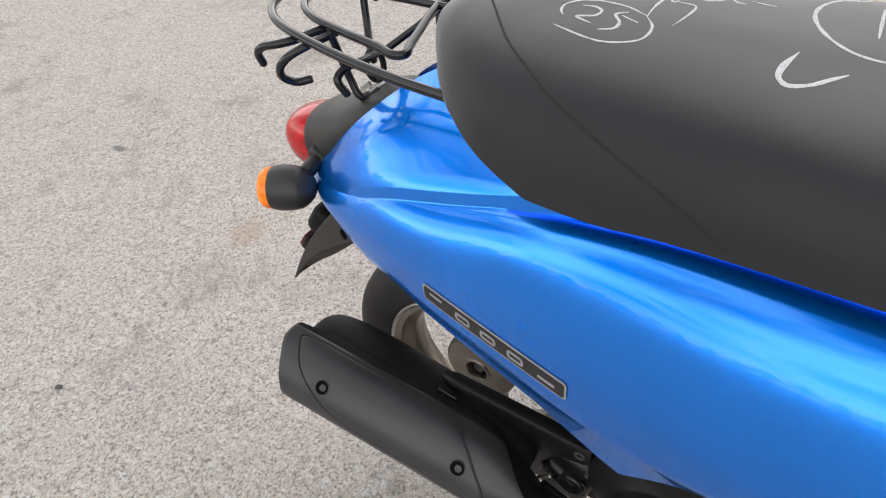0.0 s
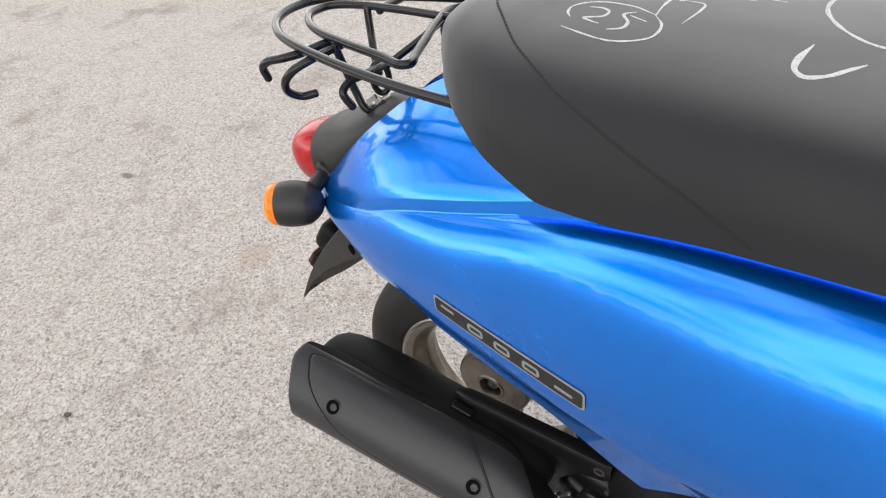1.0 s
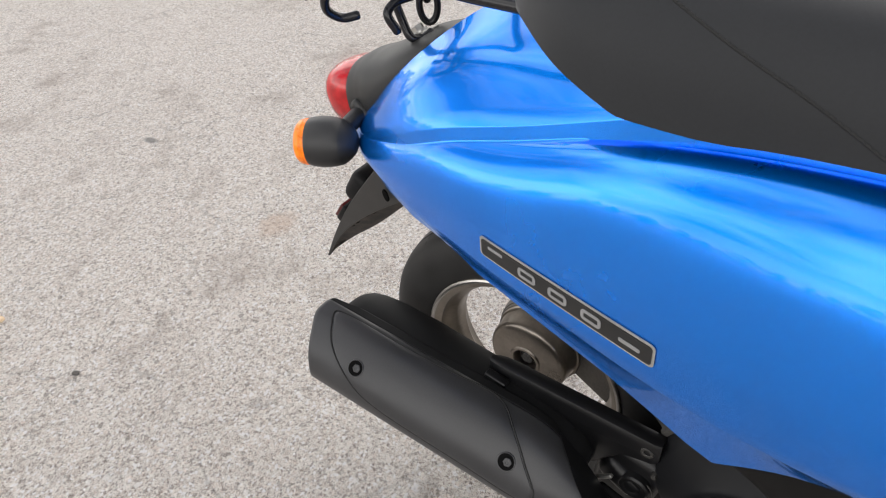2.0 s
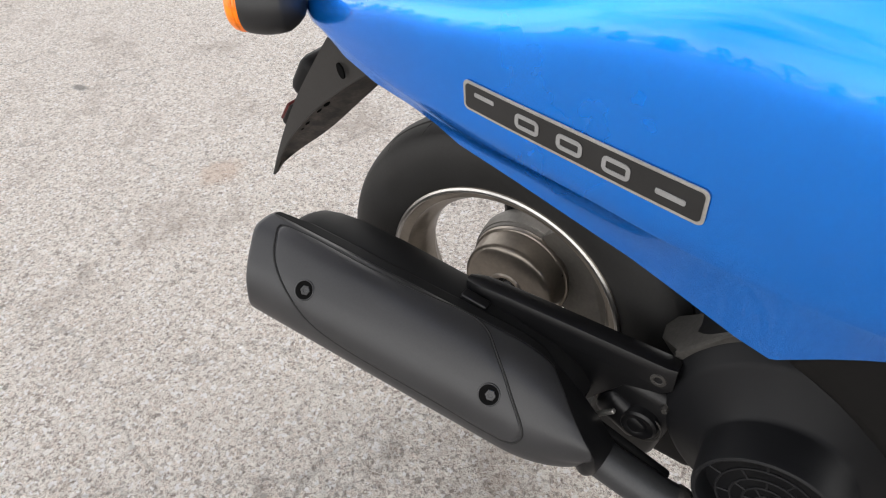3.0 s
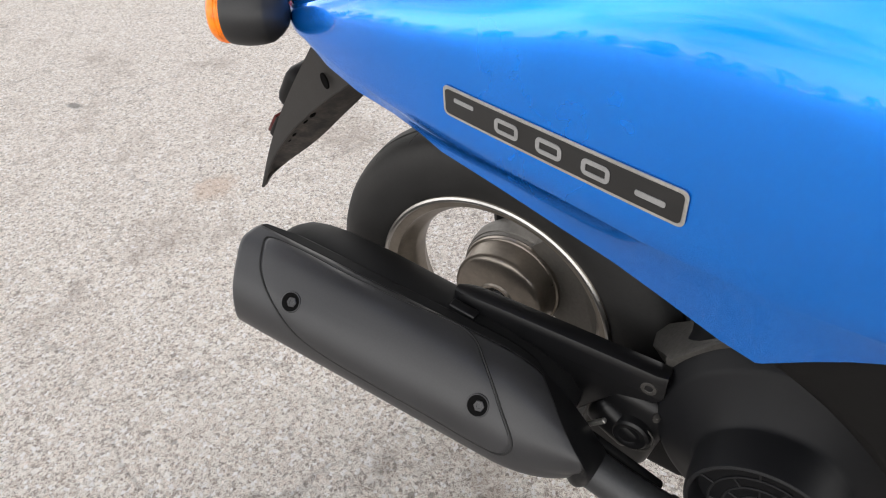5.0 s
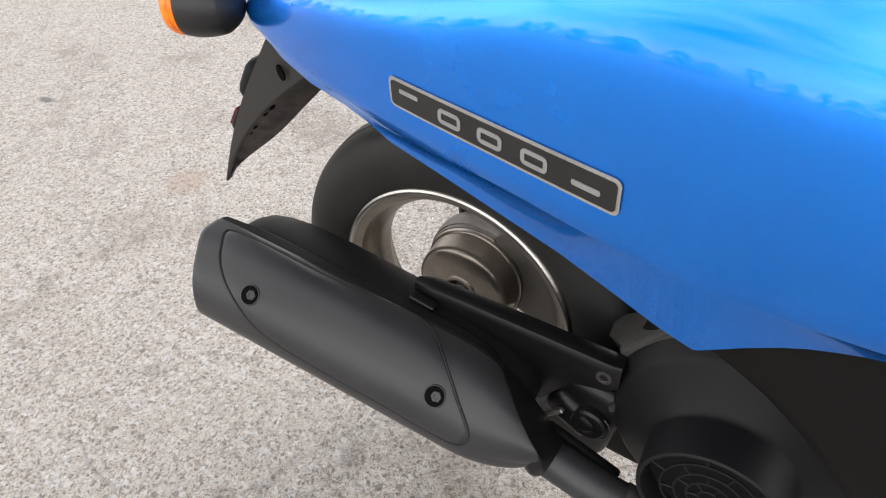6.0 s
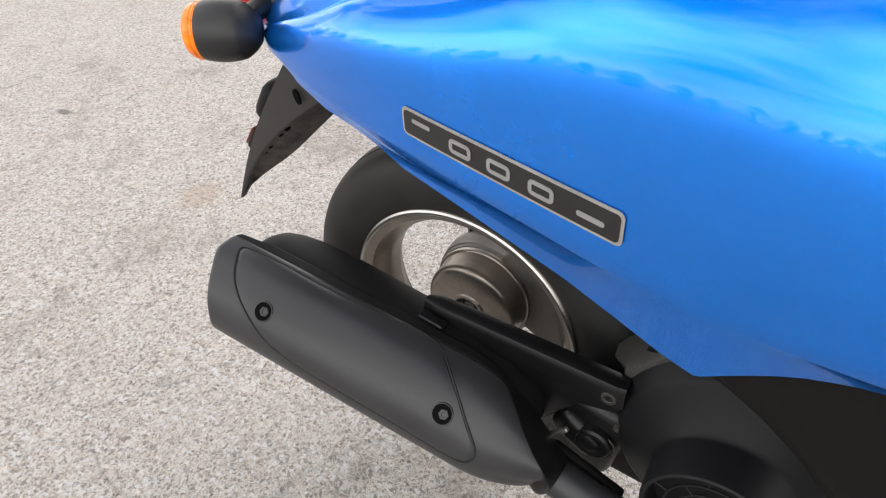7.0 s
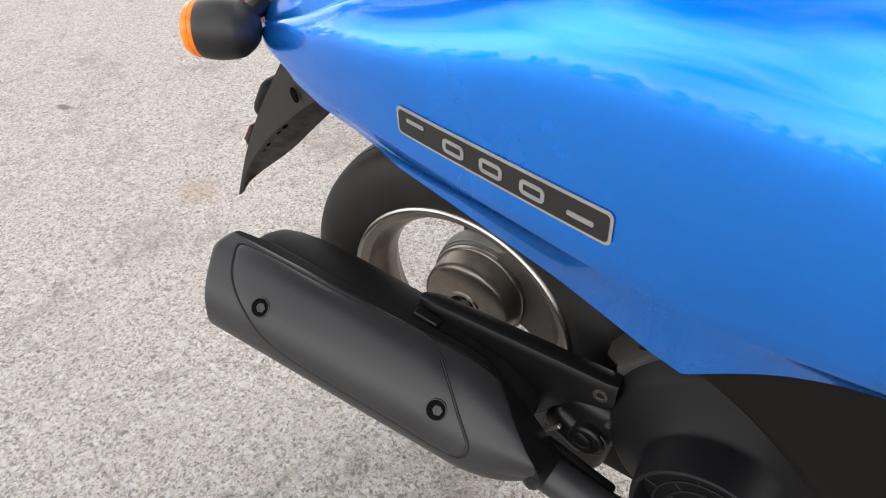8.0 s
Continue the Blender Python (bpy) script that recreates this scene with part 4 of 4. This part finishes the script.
# Rear wheel.
wheel = part("rear_wheel", lathe([(0.1375, -0.0365), (0.1395, -0.034), (0.1390, -0.030), (0.130, -0.027), (0.127, -0.020), (0.119, -0.012), (0.117, 0.0), (0.119, 0.012), (0.127, 0.020), (0.130, 0.030), (0.1385, 0.034),
                                  (0.1375, 0.0365), (0.1265, 0.032), (0.1225, 0.021), (0.1145, 0.013), (0.1125, 0.0), (0.1145, -0.012), (0.1215, -0.020), (0.1250, -0.030), (0.1330, -0.0355), (0.1375, -0.0365)], AXLE, 96), RIM, scooter,
             "bronze-grey cast alloy rear wheel with a black tyre")
part("rim_edge", lathe([(0.1335, -0.0362), (0.1350, -0.0375), (0.1372, -0.0376), (0.1392, -0.0362), (0.1380, -0.0345), (0.1345, -0.0345), (0.1335, -0.0362)], AXLE, 96), LIP, wheel, "bright polished rim edge")
tread = [(0.1385, -0.0335), (0.1440, -0.0375), (0.1560, -0.0408), (0.1720, -0.0415), (0.1860, -0.0395), (0.1960, -0.0340), (0.1985, -0.0310)]
crown = [(0.2020, -0.0250), (0.2045, -0.0165), (0.2022, -0.0155), (0.2022, -0.0135), (0.2053, -0.0125), (0.2070, 0.0)]
half = tread + crown
profile = half + [(r, -y) for r, y in half[::-1][1:]] + [(0.130, 0.030), (0.128, 0.0), (0.130, -0.030), (0.1385, -0.0335)]
tyre = part("tyre", lathe(profile, AXLE, 120), RUBBER, wheel, "worn black rubber tyre")
# Black strips along the uncut tread stand for shade in its grooves.
for k in range(0, 44, 2):
    for side in (-1, 1):
        a = 2 * math.pi * (k + (0.5 if side > 0 else 0)) / 44
        pts = []
        for j in range(5):
            u = 0.72 * j / 4
            r, y = smooth((0, .35, .7, 1), (0.2038, 0.2017, 0.1976, 0.1922), u), side * smooth((0, .35, .7, 1), (0.014, 0.022, 0.030, 0.036), u)
            b = a + 0.07 * u
            pts.append(AXLE + Vector((r * math.cos(b), y, r * math.sin(b))))
        part("tread_groove_shade", tube(pts, 0.0014, sides=6, round_ends=False), RECESS_SHADE, tyre)
hub = part("hub", lathe([(0.0001, -0.0055), (0.0155, -0.0055), (0.0160, -0.0180), (0.0175, -0.0200), (0.0205, -0.0200), (0.0220, -0.0180), (0.0320, -0.0173), (0.0470, -0.0165), (0.0515, -0.0153), (0.0540, -0.0125), (0.0552, -0.0085), (0.0570, 0.0125), (0.0582, 0.0140),
                         (0.0598, 0.0145), (0.0604, 0.0165), (0.0606, 0.0205), (0.0001, 0.0205)], AXLE, 72), RIM, wheel, "bell-shaped hub of the wheel, dull bronze-grey metal")
part("brake_panel", lathe([(0.0570, 0.0185), (0.0612, 0.0190), (0.0618, 0.0205), (0.0624, 0.0235), (0.0636, 0.0243), (0.0642, 0.0295), (0.0655, 0.0335), (0.0660, 0.0435), (0.0620, 0.0555), (0.0001, 0.0555)], AXLE, 72), SPOKE, wheel)
part("brake_arm", tube(spline([AXLE + Vector((-0.030, 0.058, 0.025)), AXLE + Vector((-0.036, 0.060, 0.062)), AXLE + Vector((-0.022, 0.062, 0.105))], 5), 0.0085, sides=10), BLACK_METAL, wheel, "dark brake arm behind the hub")
part("axle_nut", lathe([(0.0001, -0.0140), (0.0085, -0.0140), (0.0095, -0.0130), (0.0095, -0.0075), (0.0145, -0.0073), (0.0145, -0.0055)], AXLE, 6), BLACK_METAL, wheel, "dark axle nut in the hub's recess")
for k in range(2):
    bm = bmesh.new()
    rows = []
    mid = radians(19 + 239 * k)
    for j in range(9):
        u = j / 8
        r = 0.056 + 0.066 * u
        wide = (0.050 + 0.033 * u) * (1 - 0.35 * k)
        y0, y1 = 0.018 - 0.020 * u, 0.038 - 0.018 * u
        ring = []
        for c, y in ((-1, y1), (-1, y0 + 0.004), (-0.8, y0), (-0.25, y0 + 0.003), (0.25, y0 + 0.003), (0.8, y0), (1, y0 + 0.004), (1, y1)):
            a = mid + c * wide / r
            ring.append(AXLE + Vector((r * math.cos(a), y, r * math.sin(a))))
        rows.append(ring)
    skin(bm, rows, wrap=True, caps=True)
    # The spoke's shade is in its darker alloy colour.
    part("spoke", outward(bm), SPOKE, wheel)

# Silencer: inner barrel, outer shield with its raised panel, bracket and pipe.
def axis(x):
    """The shield's centre line, rising to the rear."""
    return Vector((x, -0.1648 + 0.0585 * (x + 0.2), 0.3116 - 0.1773 * (x + 0.2)))


def around(x, a, r_out, r_up):
    q = axis(x)
    c, s = math.cos(a), math.sin(a)
    return q + Vector((0.17 * r_up * s, -c * r_out, s * r_up))


bm = bmesh.new()
rows = []
for x, r in ((-0.205, 0.008), (-0.204, 0.022), (-0.199, 0.031), (-0.190, 0.0372), (-0.175, 0.0412), (-0.15, 0.0440), (-0.10, 0.0468), (0.0, 0.047), (0.05, 0.045), (0.09, 0.038), (0.12, 0.028), (0.135, 0.012)):
    rows.append([around(x, 2 * math.pi * k / 40, r, r) + Vector((0, smooth((-0.15, -0.02), (0.040, 0.032), x) - 0.014 * math.cos(2 * math.pi * k / 40), 0)) for k in range(40)])
skin(bm, rows, wrap=True, caps=True)
silencer = part("silencer", outward(bm), BARREL, scooter, "black exhaust silencer behind a satin dark grey shield")
SHIELD = 0.0482


def shield_front(a):
    """Where the shield's face ends and folds inward towards the pipe."""
    return smooth((-85, -45, 0, 20, 32, 50, 70, 98, 128), (0.148, 0.155, 0.161, 0.166, 0.164, 0.151, 0.134, 0.113, 0.092), a)


def shield_rear(a):
    return smooth((-85, -40, 0, 30, 60, 94, 108, 118, 121, 124), (-0.194, -0.192, -0.1875, -0.192, -0.2005, -0.2120, -0.2125, -0.2100, -0.190, -0.172), a)


def shield_point(x, a, lift=0.0):
    """A place on the shield at x; a in degrees: 0 outward, 90 up."""
    front, rear = shield_front(a), shield_rear(a)
    x = min(max(x, rear), front)
    k = 1.0 + 0.06 * min(1.0, max(0.0, (a - 55) / 35))
    if a > 90:
        k *= 0.3 + 0.7 / math.sin(radians(a))
    low = min(1.0, max(0.0, (60 - a) / 60))
    k *= 1 - 0.20 * low * max(0.0, (x - 0.092) / 0.06) ** 1.6
    turn_in = max(0.0, 1 - (front - x) / 0.050)
    k -= 0.27 * (1 - math.sqrt(1 - min(1.0, turn_in * 0.93) ** 2))
    if x - rear < 0.004:
        k -= 0.045 * (1 - (x - rear) / 0.004) ** 2
    return around(x, radians(a), SHIELD * k + lift, SHIELD * k + lift)


NOSE = Vector((0.171, -0.147, 0.2320))


def nose_point(a, u):
    """On the shield's front, which folds in from its edge (u = 0) to the pipe (u = 1)."""
    p = shield_point(1.0, a)
    q = NOSE + Vector((0.006 * math.sin(radians(a)), -0.0188 * math.cos(radians(a)), 0.0180 * math.sin(radians(a))))
    return p.lerp(q, u) + (p - axis(p.x)).normalized() * 0.004 * math.sin(math.pi * u)


LOW, RIDGE, HIGH = -85, 113, 124


def shield_skin(low, high, n):
    bm = bmesh.new()
    us = [0.04 * (k / 8) ** 1.5 for k in range(8)] + list(np.linspace(0.04, 0.80, 30)) + list(np.linspace(0.82, 0.94, 12)) + [0.948, 0.955, 0.965, 0.973, 0.98, 0.986, 0.991, 0.996, 1.0]
    angles = [low + (high - low) * k / n for k in range(n + 1)]
    skin(bm, [[shield_point(shield_rear(a) + (shield_front(a) - shield_rear(a)) * u, a) for a in angles] for u in us])
    bmesh.ops.remove_doubles(bm, verts=bm.verts, dist=1e-5)
    bm.normal_update()
    if sum(f.normal.z if low > 0 else -f.normal.y for f in bm.faces) < 0:
        bmesh.ops.reverse_faces(bm, faces=bm.faces)
    return bm


shield = part("heat_shield", shield_skin(LOW, RIDGE, 50), COVER, silencer, "satin dark grey heat shield with a raised panel and two screws", sharp=24, solid=0.0025)
part("silencer_top", shield_skin(RIDGE, HIGH, 8), BARREL, silencer, "black upper wall of the silencer", solid=0.0025)

bm = bmesh.new()
turn = [LOW + (HIGH - LOW + 70) * k / 60 for k in range(61)]
skin(bm, [[nose_point(min(max(a, LOW), HIGH), u) if LOW <= a <= HIGH else nose_point(min(max(a, LOW), HIGH), u).lerp(NOSE, 0.35) for a in turn] for u in (-0.02, 0.0, 0.04, 0.15, 0.3, 0.5, 0.7, 0.85, 1.0)])
bm.normal_update()
if sum(f.normal.y for f in bm.faces) > 0:
    bmesh.ops.reverse_faces(bm, faces=bm.faces)
# Black colour stands for the shade on this forward-facing fold.
part("silencer_nose", bm, SATIN, silencer, "tapered front of the silencer, its shade put in as black")

PANEL = ((-0.191, 101), (-0.182, 80), (-0.168, 58), (-0.142, 34), (-0.112, 14), (-0.080, 6), (-0.030, 3), (0.034, 2), (0.083, 0), (0.103, 4), (0.108, 22), (0.084, 55), (0.056, 85), (0.037, 104), (0.018, 111), (-0.039, 107), (-0.099, 105), (-0.165, 106))
loop = spline([Vector((x, a / 1000, 0)) for x, a in PANEL], 6, closed=True)
# A dark line laid on the shield as the shade of the panel's groove.
part("panel_groove_shade", tube([shield_point(q.x, q.y * 1000, 0.0002) for q in loop], 0.0010, closed=True, sides=6), THREAD_AND_SHADE, shield)
bm = bmesh.new()
mid = Vector((-0.035, 0.056, 0))
rows = []
for f, lift in ((0.985, 0.0), (0.978, 0.0008), (0.96, 0.0011), (0.85, 0.0012), (0.7, 0.0012), (0.5, 0.0012), (0.3, 0.0012), (0.1, 0.0012)):
    rows.append([shield_point(e.x, e.y * 1000, lift) for e in (mid.lerp(q, f) for q in loop)])
skin(bm, rows, wrap=True)
bmesh.ops.holes_fill(bm, edges=[e for e in bm.edges if e.is_boundary and (sum((v.co for v in e.verts), Vector()) / 2 - shield_point(-0.035, 56)).length < 0.05], sides=0)
bm.normal_update()
if sum(f.normal.y for f in bm.faces) > 0:
    bmesh.ops.reverse_faces(bm, faces=bm.faces)
part("raised_panel", bm, COVER, shield)


def shield_screw(x, a):
    """A dull screw in the shield on a near-black disc that stands for a recess's shade."""
    p = shield_point(x, a)
    n = (p - axis(p.x)).normalized()
    along = Vector((1.0, 0.0585, -0.1773)).normalized()
    n = (n - along * n.dot(along)).normalized()
    m = Matrix.Translation(p) @ n.to_track_quat("Z", "Y").to_matrix().to_4x4()
    for name, prof, mat, sides in (("screw_rim", ((0.0103, -0.0010), (0.0100, 0.0002), (0.0095, 0.0006), (0.0090, 0.0005), (0.0088, 0.0002)), COVER, 32),
                                   ("cup_shade", ((0.0090, 0.0004), (0.0084, 0.0001), (0.0001, 0.0001)), RECESS_SHADE, 28),
                                   ("screw", ((0.0050, 0.0001), (0.0050, 0.0008), (0.0044, 0.0012), (0.0024, 0.0012), (0.0021, 0.0007), (0.0001, 0.0007)), COVER, 6)):
        bm = bmesh.new()
        off = Vector((0.0016, 0.0, 0.0004)) if name == "screw" else Vector()
        rows = [[off + m @ Vector((r * math.cos(2 * math.pi * k / sides), r * math.sin(2 * math.pi * k / sides), h + 0.0014)) for k in range(sides)] for r, h in prof]
        skin(bm, rows, wrap=True, caps=False)
        if name != "screw_rim":
            bmesh.ops.holes_fill(bm, edges=[e for e in bm.edges if e.is_boundary], sides=0)
        bm.normal_update()
        if sum(f.normal.dot(n) * f.calc_area() for f in bm.faces) < 0:
            bmesh.ops.reverse_faces(bm, faces=bm.faces)
        part(name, bm, mat, shield)


shield_screw(-0.1265, 46.5)
shield_screw(0.0690, 43.5)

part("exhaust_pipe", tube(spline([(0.140, -0.146, 0.240), (0.180, -0.145, 0.2235), (0.240, -0.141, 0.204), (0.310, -0.124, 0.180), (0.400, -0.080, 0.145), (0.46, -0.03, 0.17)], 8), 0.0180, sides=24), PIPE, silencer, "dull grey exhaust pipe")
part("pipe_joint", tube([(0.2350, -0.1413, 0.2054), (0.2420, -0.1409, 0.2033)], 0.0192, sides=24), CAST, silencer, "rusty brown joint ring")
arm = [(0.002, 0.311), (0.004, 0.325), (0.20, 0.319), (0.206, 0.315), (0.205, 0.295), (0.198, 0.288), (0.165, 0.284), (0.135, 0.240), (0.060, 0.240), (0.030, 0.300)]
bracket = part("mounting_arm", plate(arm, 0.006, Matrix.Translation((0, -0.0985, 0)) @ SIDE, 0.002), SATIN, silencer, "black pressed-steel mounting arm")
bm = bmesh.new()
rows = []
for k in range(25):
    x = 0.0 + 0.206 * k / 24
    zt = smooth((0.0, 0.02, 0.10, 0.206), (0.3300, 0.3325, 0.3295, 0.3240), x)
    e = min(1.0, (0.012 + k) / 1.5, 0.55 + (24.012 - k) / 1.5)
    w = 0.0105 * (0.55 + 0.45 * e)
    rows.append([Vector((x, -0.0930 + w * u, zt - d)) for u, d in ((-1.0, 0.026), (-1.02, 0.010), (-0.97, 0.005), (-0.82, 0.0020), (-0.5, 0.0006), (0.2, 0.0), (0.7, 0.0012), (0.9, 0.005), (0.9, 0.022), (-0.6, 0.026))])
skin(bm, rows, wrap=True, caps=True)
part("arm_flange", outward(bm), SATIN, bracket)
part("arm_bolt", lathe([(0.0001, -0.1035), (0.0035, -0.1035), (0.0042, -0.1045), (0.0066, -0.1045), (0.0074, -0.1030), (0.0074, -0.098)], (0.1930, 0, 0.3070), 20), CAST, bracket, "dull steel bolt and washer")
part("spring_clip", block((0.028, 0.011, 0.007), pose(0.018, -0.112, 0.3215, 0, 10, 0), 0.002), SATIN, silencer)

# Engine, fan shroud and lower side cover.
engine = part("crankcase", block((0.24, 0.13, 0.14), pose(0.345, 0.010, 0.275, 0, 4, 0), 0.02), BARREL, scooter, "black crankcase with a grey cast lug")
bm = bmesh.new()
lug = [[Vector(q) for q in row] for row in (
    ((0.178, -0.040, 0.310), (0.186, -0.034, 0.320), (0.222, -0.034, 0.345), (0.292, -0.034, 0.390)),
    ((0.180, -0.056, 0.3090), (0.188, -0.060, 0.320), (0.222, -0.066, 0.352), (0.292, -0.070, 0.406)),
    ((0.198, -0.083, 0.3300), (0.201, -0.085, 0.3335), (0.2310, -0.0865, 0.3690), (0.292, -0.088, 0.422)),
    ((0.1980, -0.0865, 0.3290), (0.202, -0.088, 0.3320), (0.2320, -0.0890, 0.3680), (0.292, -0.090, 0.420)),
    ((0.200, -0.084, 0.3180), (0.206, -0.085, 0.3220), (0.2340, -0.086, 0.3540), (0.292, -0.087, 0.396)),
    ((0.204, -0.076, 0.2650), (0.212, -0.076, 0.2650), (0.2380, -0.076, 0.2650), (0.292, -0.076, 0.265)),
    ((0.190, -0.030, 0.2650), (0.212, -0.030, 0.2650), (0.2380, -0.030, 0.2650), (0.292, -0.030, 0.265)))]
skin(bm, lug, close=True)
bmesh.ops.holes_fill(bm, edges=[e for e in bm.edges if e.is_boundary], sides=0)
part("case_lug", outward(bm), CAST, engine, "ribbed grey cast lug of the crankcase", sharp=25)
part("swing_hanger", block((0.070, 0.046, 0.095), pose(0.176, -0.078, 0.240, 0, 12, 0), 0.012), SATIN, engine)
part("case_boss", block((0.054, 0.040, 0.128), pose(0.222, -0.056, 0.232, 0, 6, 0), 0.012), BARREL, engine)
part("pipe_guard", block((0.078, 0.010, 0.022), pose(0.186, -0.118, 0.214, 0, 21, 0), 0.004), BARREL, engine)
part("hanger_link", block((0.052, 0.020, 0.034), pose(0.170, -0.099, 0.243, 0, 32, 0), 0.010), SATIN, engine)
part("hanger_tab", block((0.024, 0.005, 0.0042), pose(0.1580, -0.121, 0.2580, 0, -45, 0), 0.0012), STEEL, engine, "dull grey steel tab")
part("hanger_boss", lathe([(0.0001, -0.107), (0.008, -0.107), (0.0100, -0.109), (0.0150, -0.110), (0.0172, -0.108), (0.0182, -0.103), (0.0182, -0.06)], (0.1865, 0, 0.2440), 30), SATIN, engine)
part("boss_ring", tube([Vector((0.1880 + 0.0195 * math.cos(a), -0.107, 0.2445 + 0.0185 * math.sin(a))) for a in np.linspace(-1.5, 0.9, 19)], [0.0003] + [0.0010] * 17 + [0.0003], sides=8), CAST, engine, "dull steel edge of the pivot")
part("pivot_bolt", lathe([(0.0001, -0.106), (0.0026, -0.106), (0.0034, -0.1045), (0.0034, -0.09)], (0.2045, 0, 0.274), 6), CAST, engine)
FAN = (0.297, 0.0, 0.281)
bm = lathe([(0.098, -0.020), (0.0985, -0.060), (0.0980, -0.078), (0.0960, -0.090), (0.0935, -0.0985), (0.0920, -0.1005), (0.0880, -0.1025), (0.0700, -0.1120), (0.0600, -0.1200), (0.0570, -0.1225), (0.0560, -0.1255), (0.0545, -0.1550), (0.0535, -0.1590), (0.0518, -0.1602), (0.0500, -0.1590), (0.0492, -0.1560),
                                   (0.0485, -0.1380), (0.0001, -0.1380)], FAN, 96)
for v in bm.verts:
    # The housing swells upward into its air duct.
    up = max(0.0, math.cos(math.atan2(v.co.z - FAN[2], v.co.x - FAN[0]) - radians(95)))
    far = min(1.0, max(0.0, (v.co.y + 0.0985) / 0.018))
    v.co.x += (v.co.x - FAN[0]) * 0.13 * up * far
    v.co.z += (v.co.z - FAN[2]) * 0.13 * up * far
shroud = part("fan_shroud", bm, SHROUD, scooter, "round black plastic fan shroud with a ringed grille")
for r in (0.0075, 0.0165, 0.0260, 0.0365):
    part("grille_ring", tube([Vector((FAN[0] + r * math.cos(a), -0.1530, FAN[2] + r * math.sin(a))) for a in np.linspace(0, 2 * math.pi, 49)[:-1]], 0.0011, closed=True, sides=8), SHROUD, shroud)
for k in range(6):
    for r0, r1, turn in ((0.0075, 0.0165, 0), (0.0165, 0.0260, 30), (0.0260, 0.0365, 0), (0.0365, 0.0490, 30)):
        a = radians(60 * k + turn + 12)
        part("grille_spoke", tube([Vector((FAN[0] + r * math.cos(a), -0.1530, FAN[2] + r * math.sin(a))) for r in (r0, r1)], 0.0010, sides=6, round_ends=False), SHROUD, shroud)
cover_rows = []
bm = bmesh.new()
for x in np.linspace(0.262, 0.62, 28):
    hy, hz = np.interp(x, HEM_AT, HEM[0]), np.interp(x, HEM_AT, HEM[1])
    low = max(0.300, hz - 0.004 - 1.15 * (x - 0.256))
    cover_rows.append([Vector((x, hy + 0.0035 + 0.016 * u ** 2, (hz + 0.006) + (low - hz - 0.006) * u)) for u in np.linspace(0, 1, 10)])
skin(bm, cover_rows)
bm.normal_update()
if sum(f.normal.y for f in bm.faces) > 0:
    bmesh.ops.reverse_faces(bm, faces=bm.faces)
part("lower_side_cover", bm, GREY_PLASTIC, scooter, "matt dark grey lower side cover", solid=0.003)

# Centre stand, which holds the rear wheel clear of the ground.
stand = part("centre_stand", tube(spline([(0.36, -0.085, 0.165), (0.345, -0.12, 0.09), (0.315, -0.155, 0.012), (0.285, -0.165, 0.010)], 6), 0.010), BLACK_METAL, scooter, "black tubular centre stand")
part("stand_leg", tube(spline([(0.36, 0.085, 0.165), (0.345, 0.12, 0.09), (0.315, 0.155, 0.012), (0.285, 0.165, 0.010)], 6), 0.010), BLACK_METAL, stand)
part("stand_bar", tube([(0.36, -0.085, 0.165), (0.36, 0.085, 0.165)], 0.010), BLACK_METAL, stand)

# Unseen underside forward of the engine, added to block light from ahead.
part("unseen_footboard", block((0.50, 0.38, 0.07), pose(0.82, 0, 0.265, 0, 0, 0), 0.02), GREY_PLASTIC, scooter, "matt dark grey slab out of view, added to block light")
part("unseen_belly", block((0.50, 0.26, 0.10), pose(0.74, 0, 0.175, 0, 0, 0), 0.03), PLASTIC, scooter)
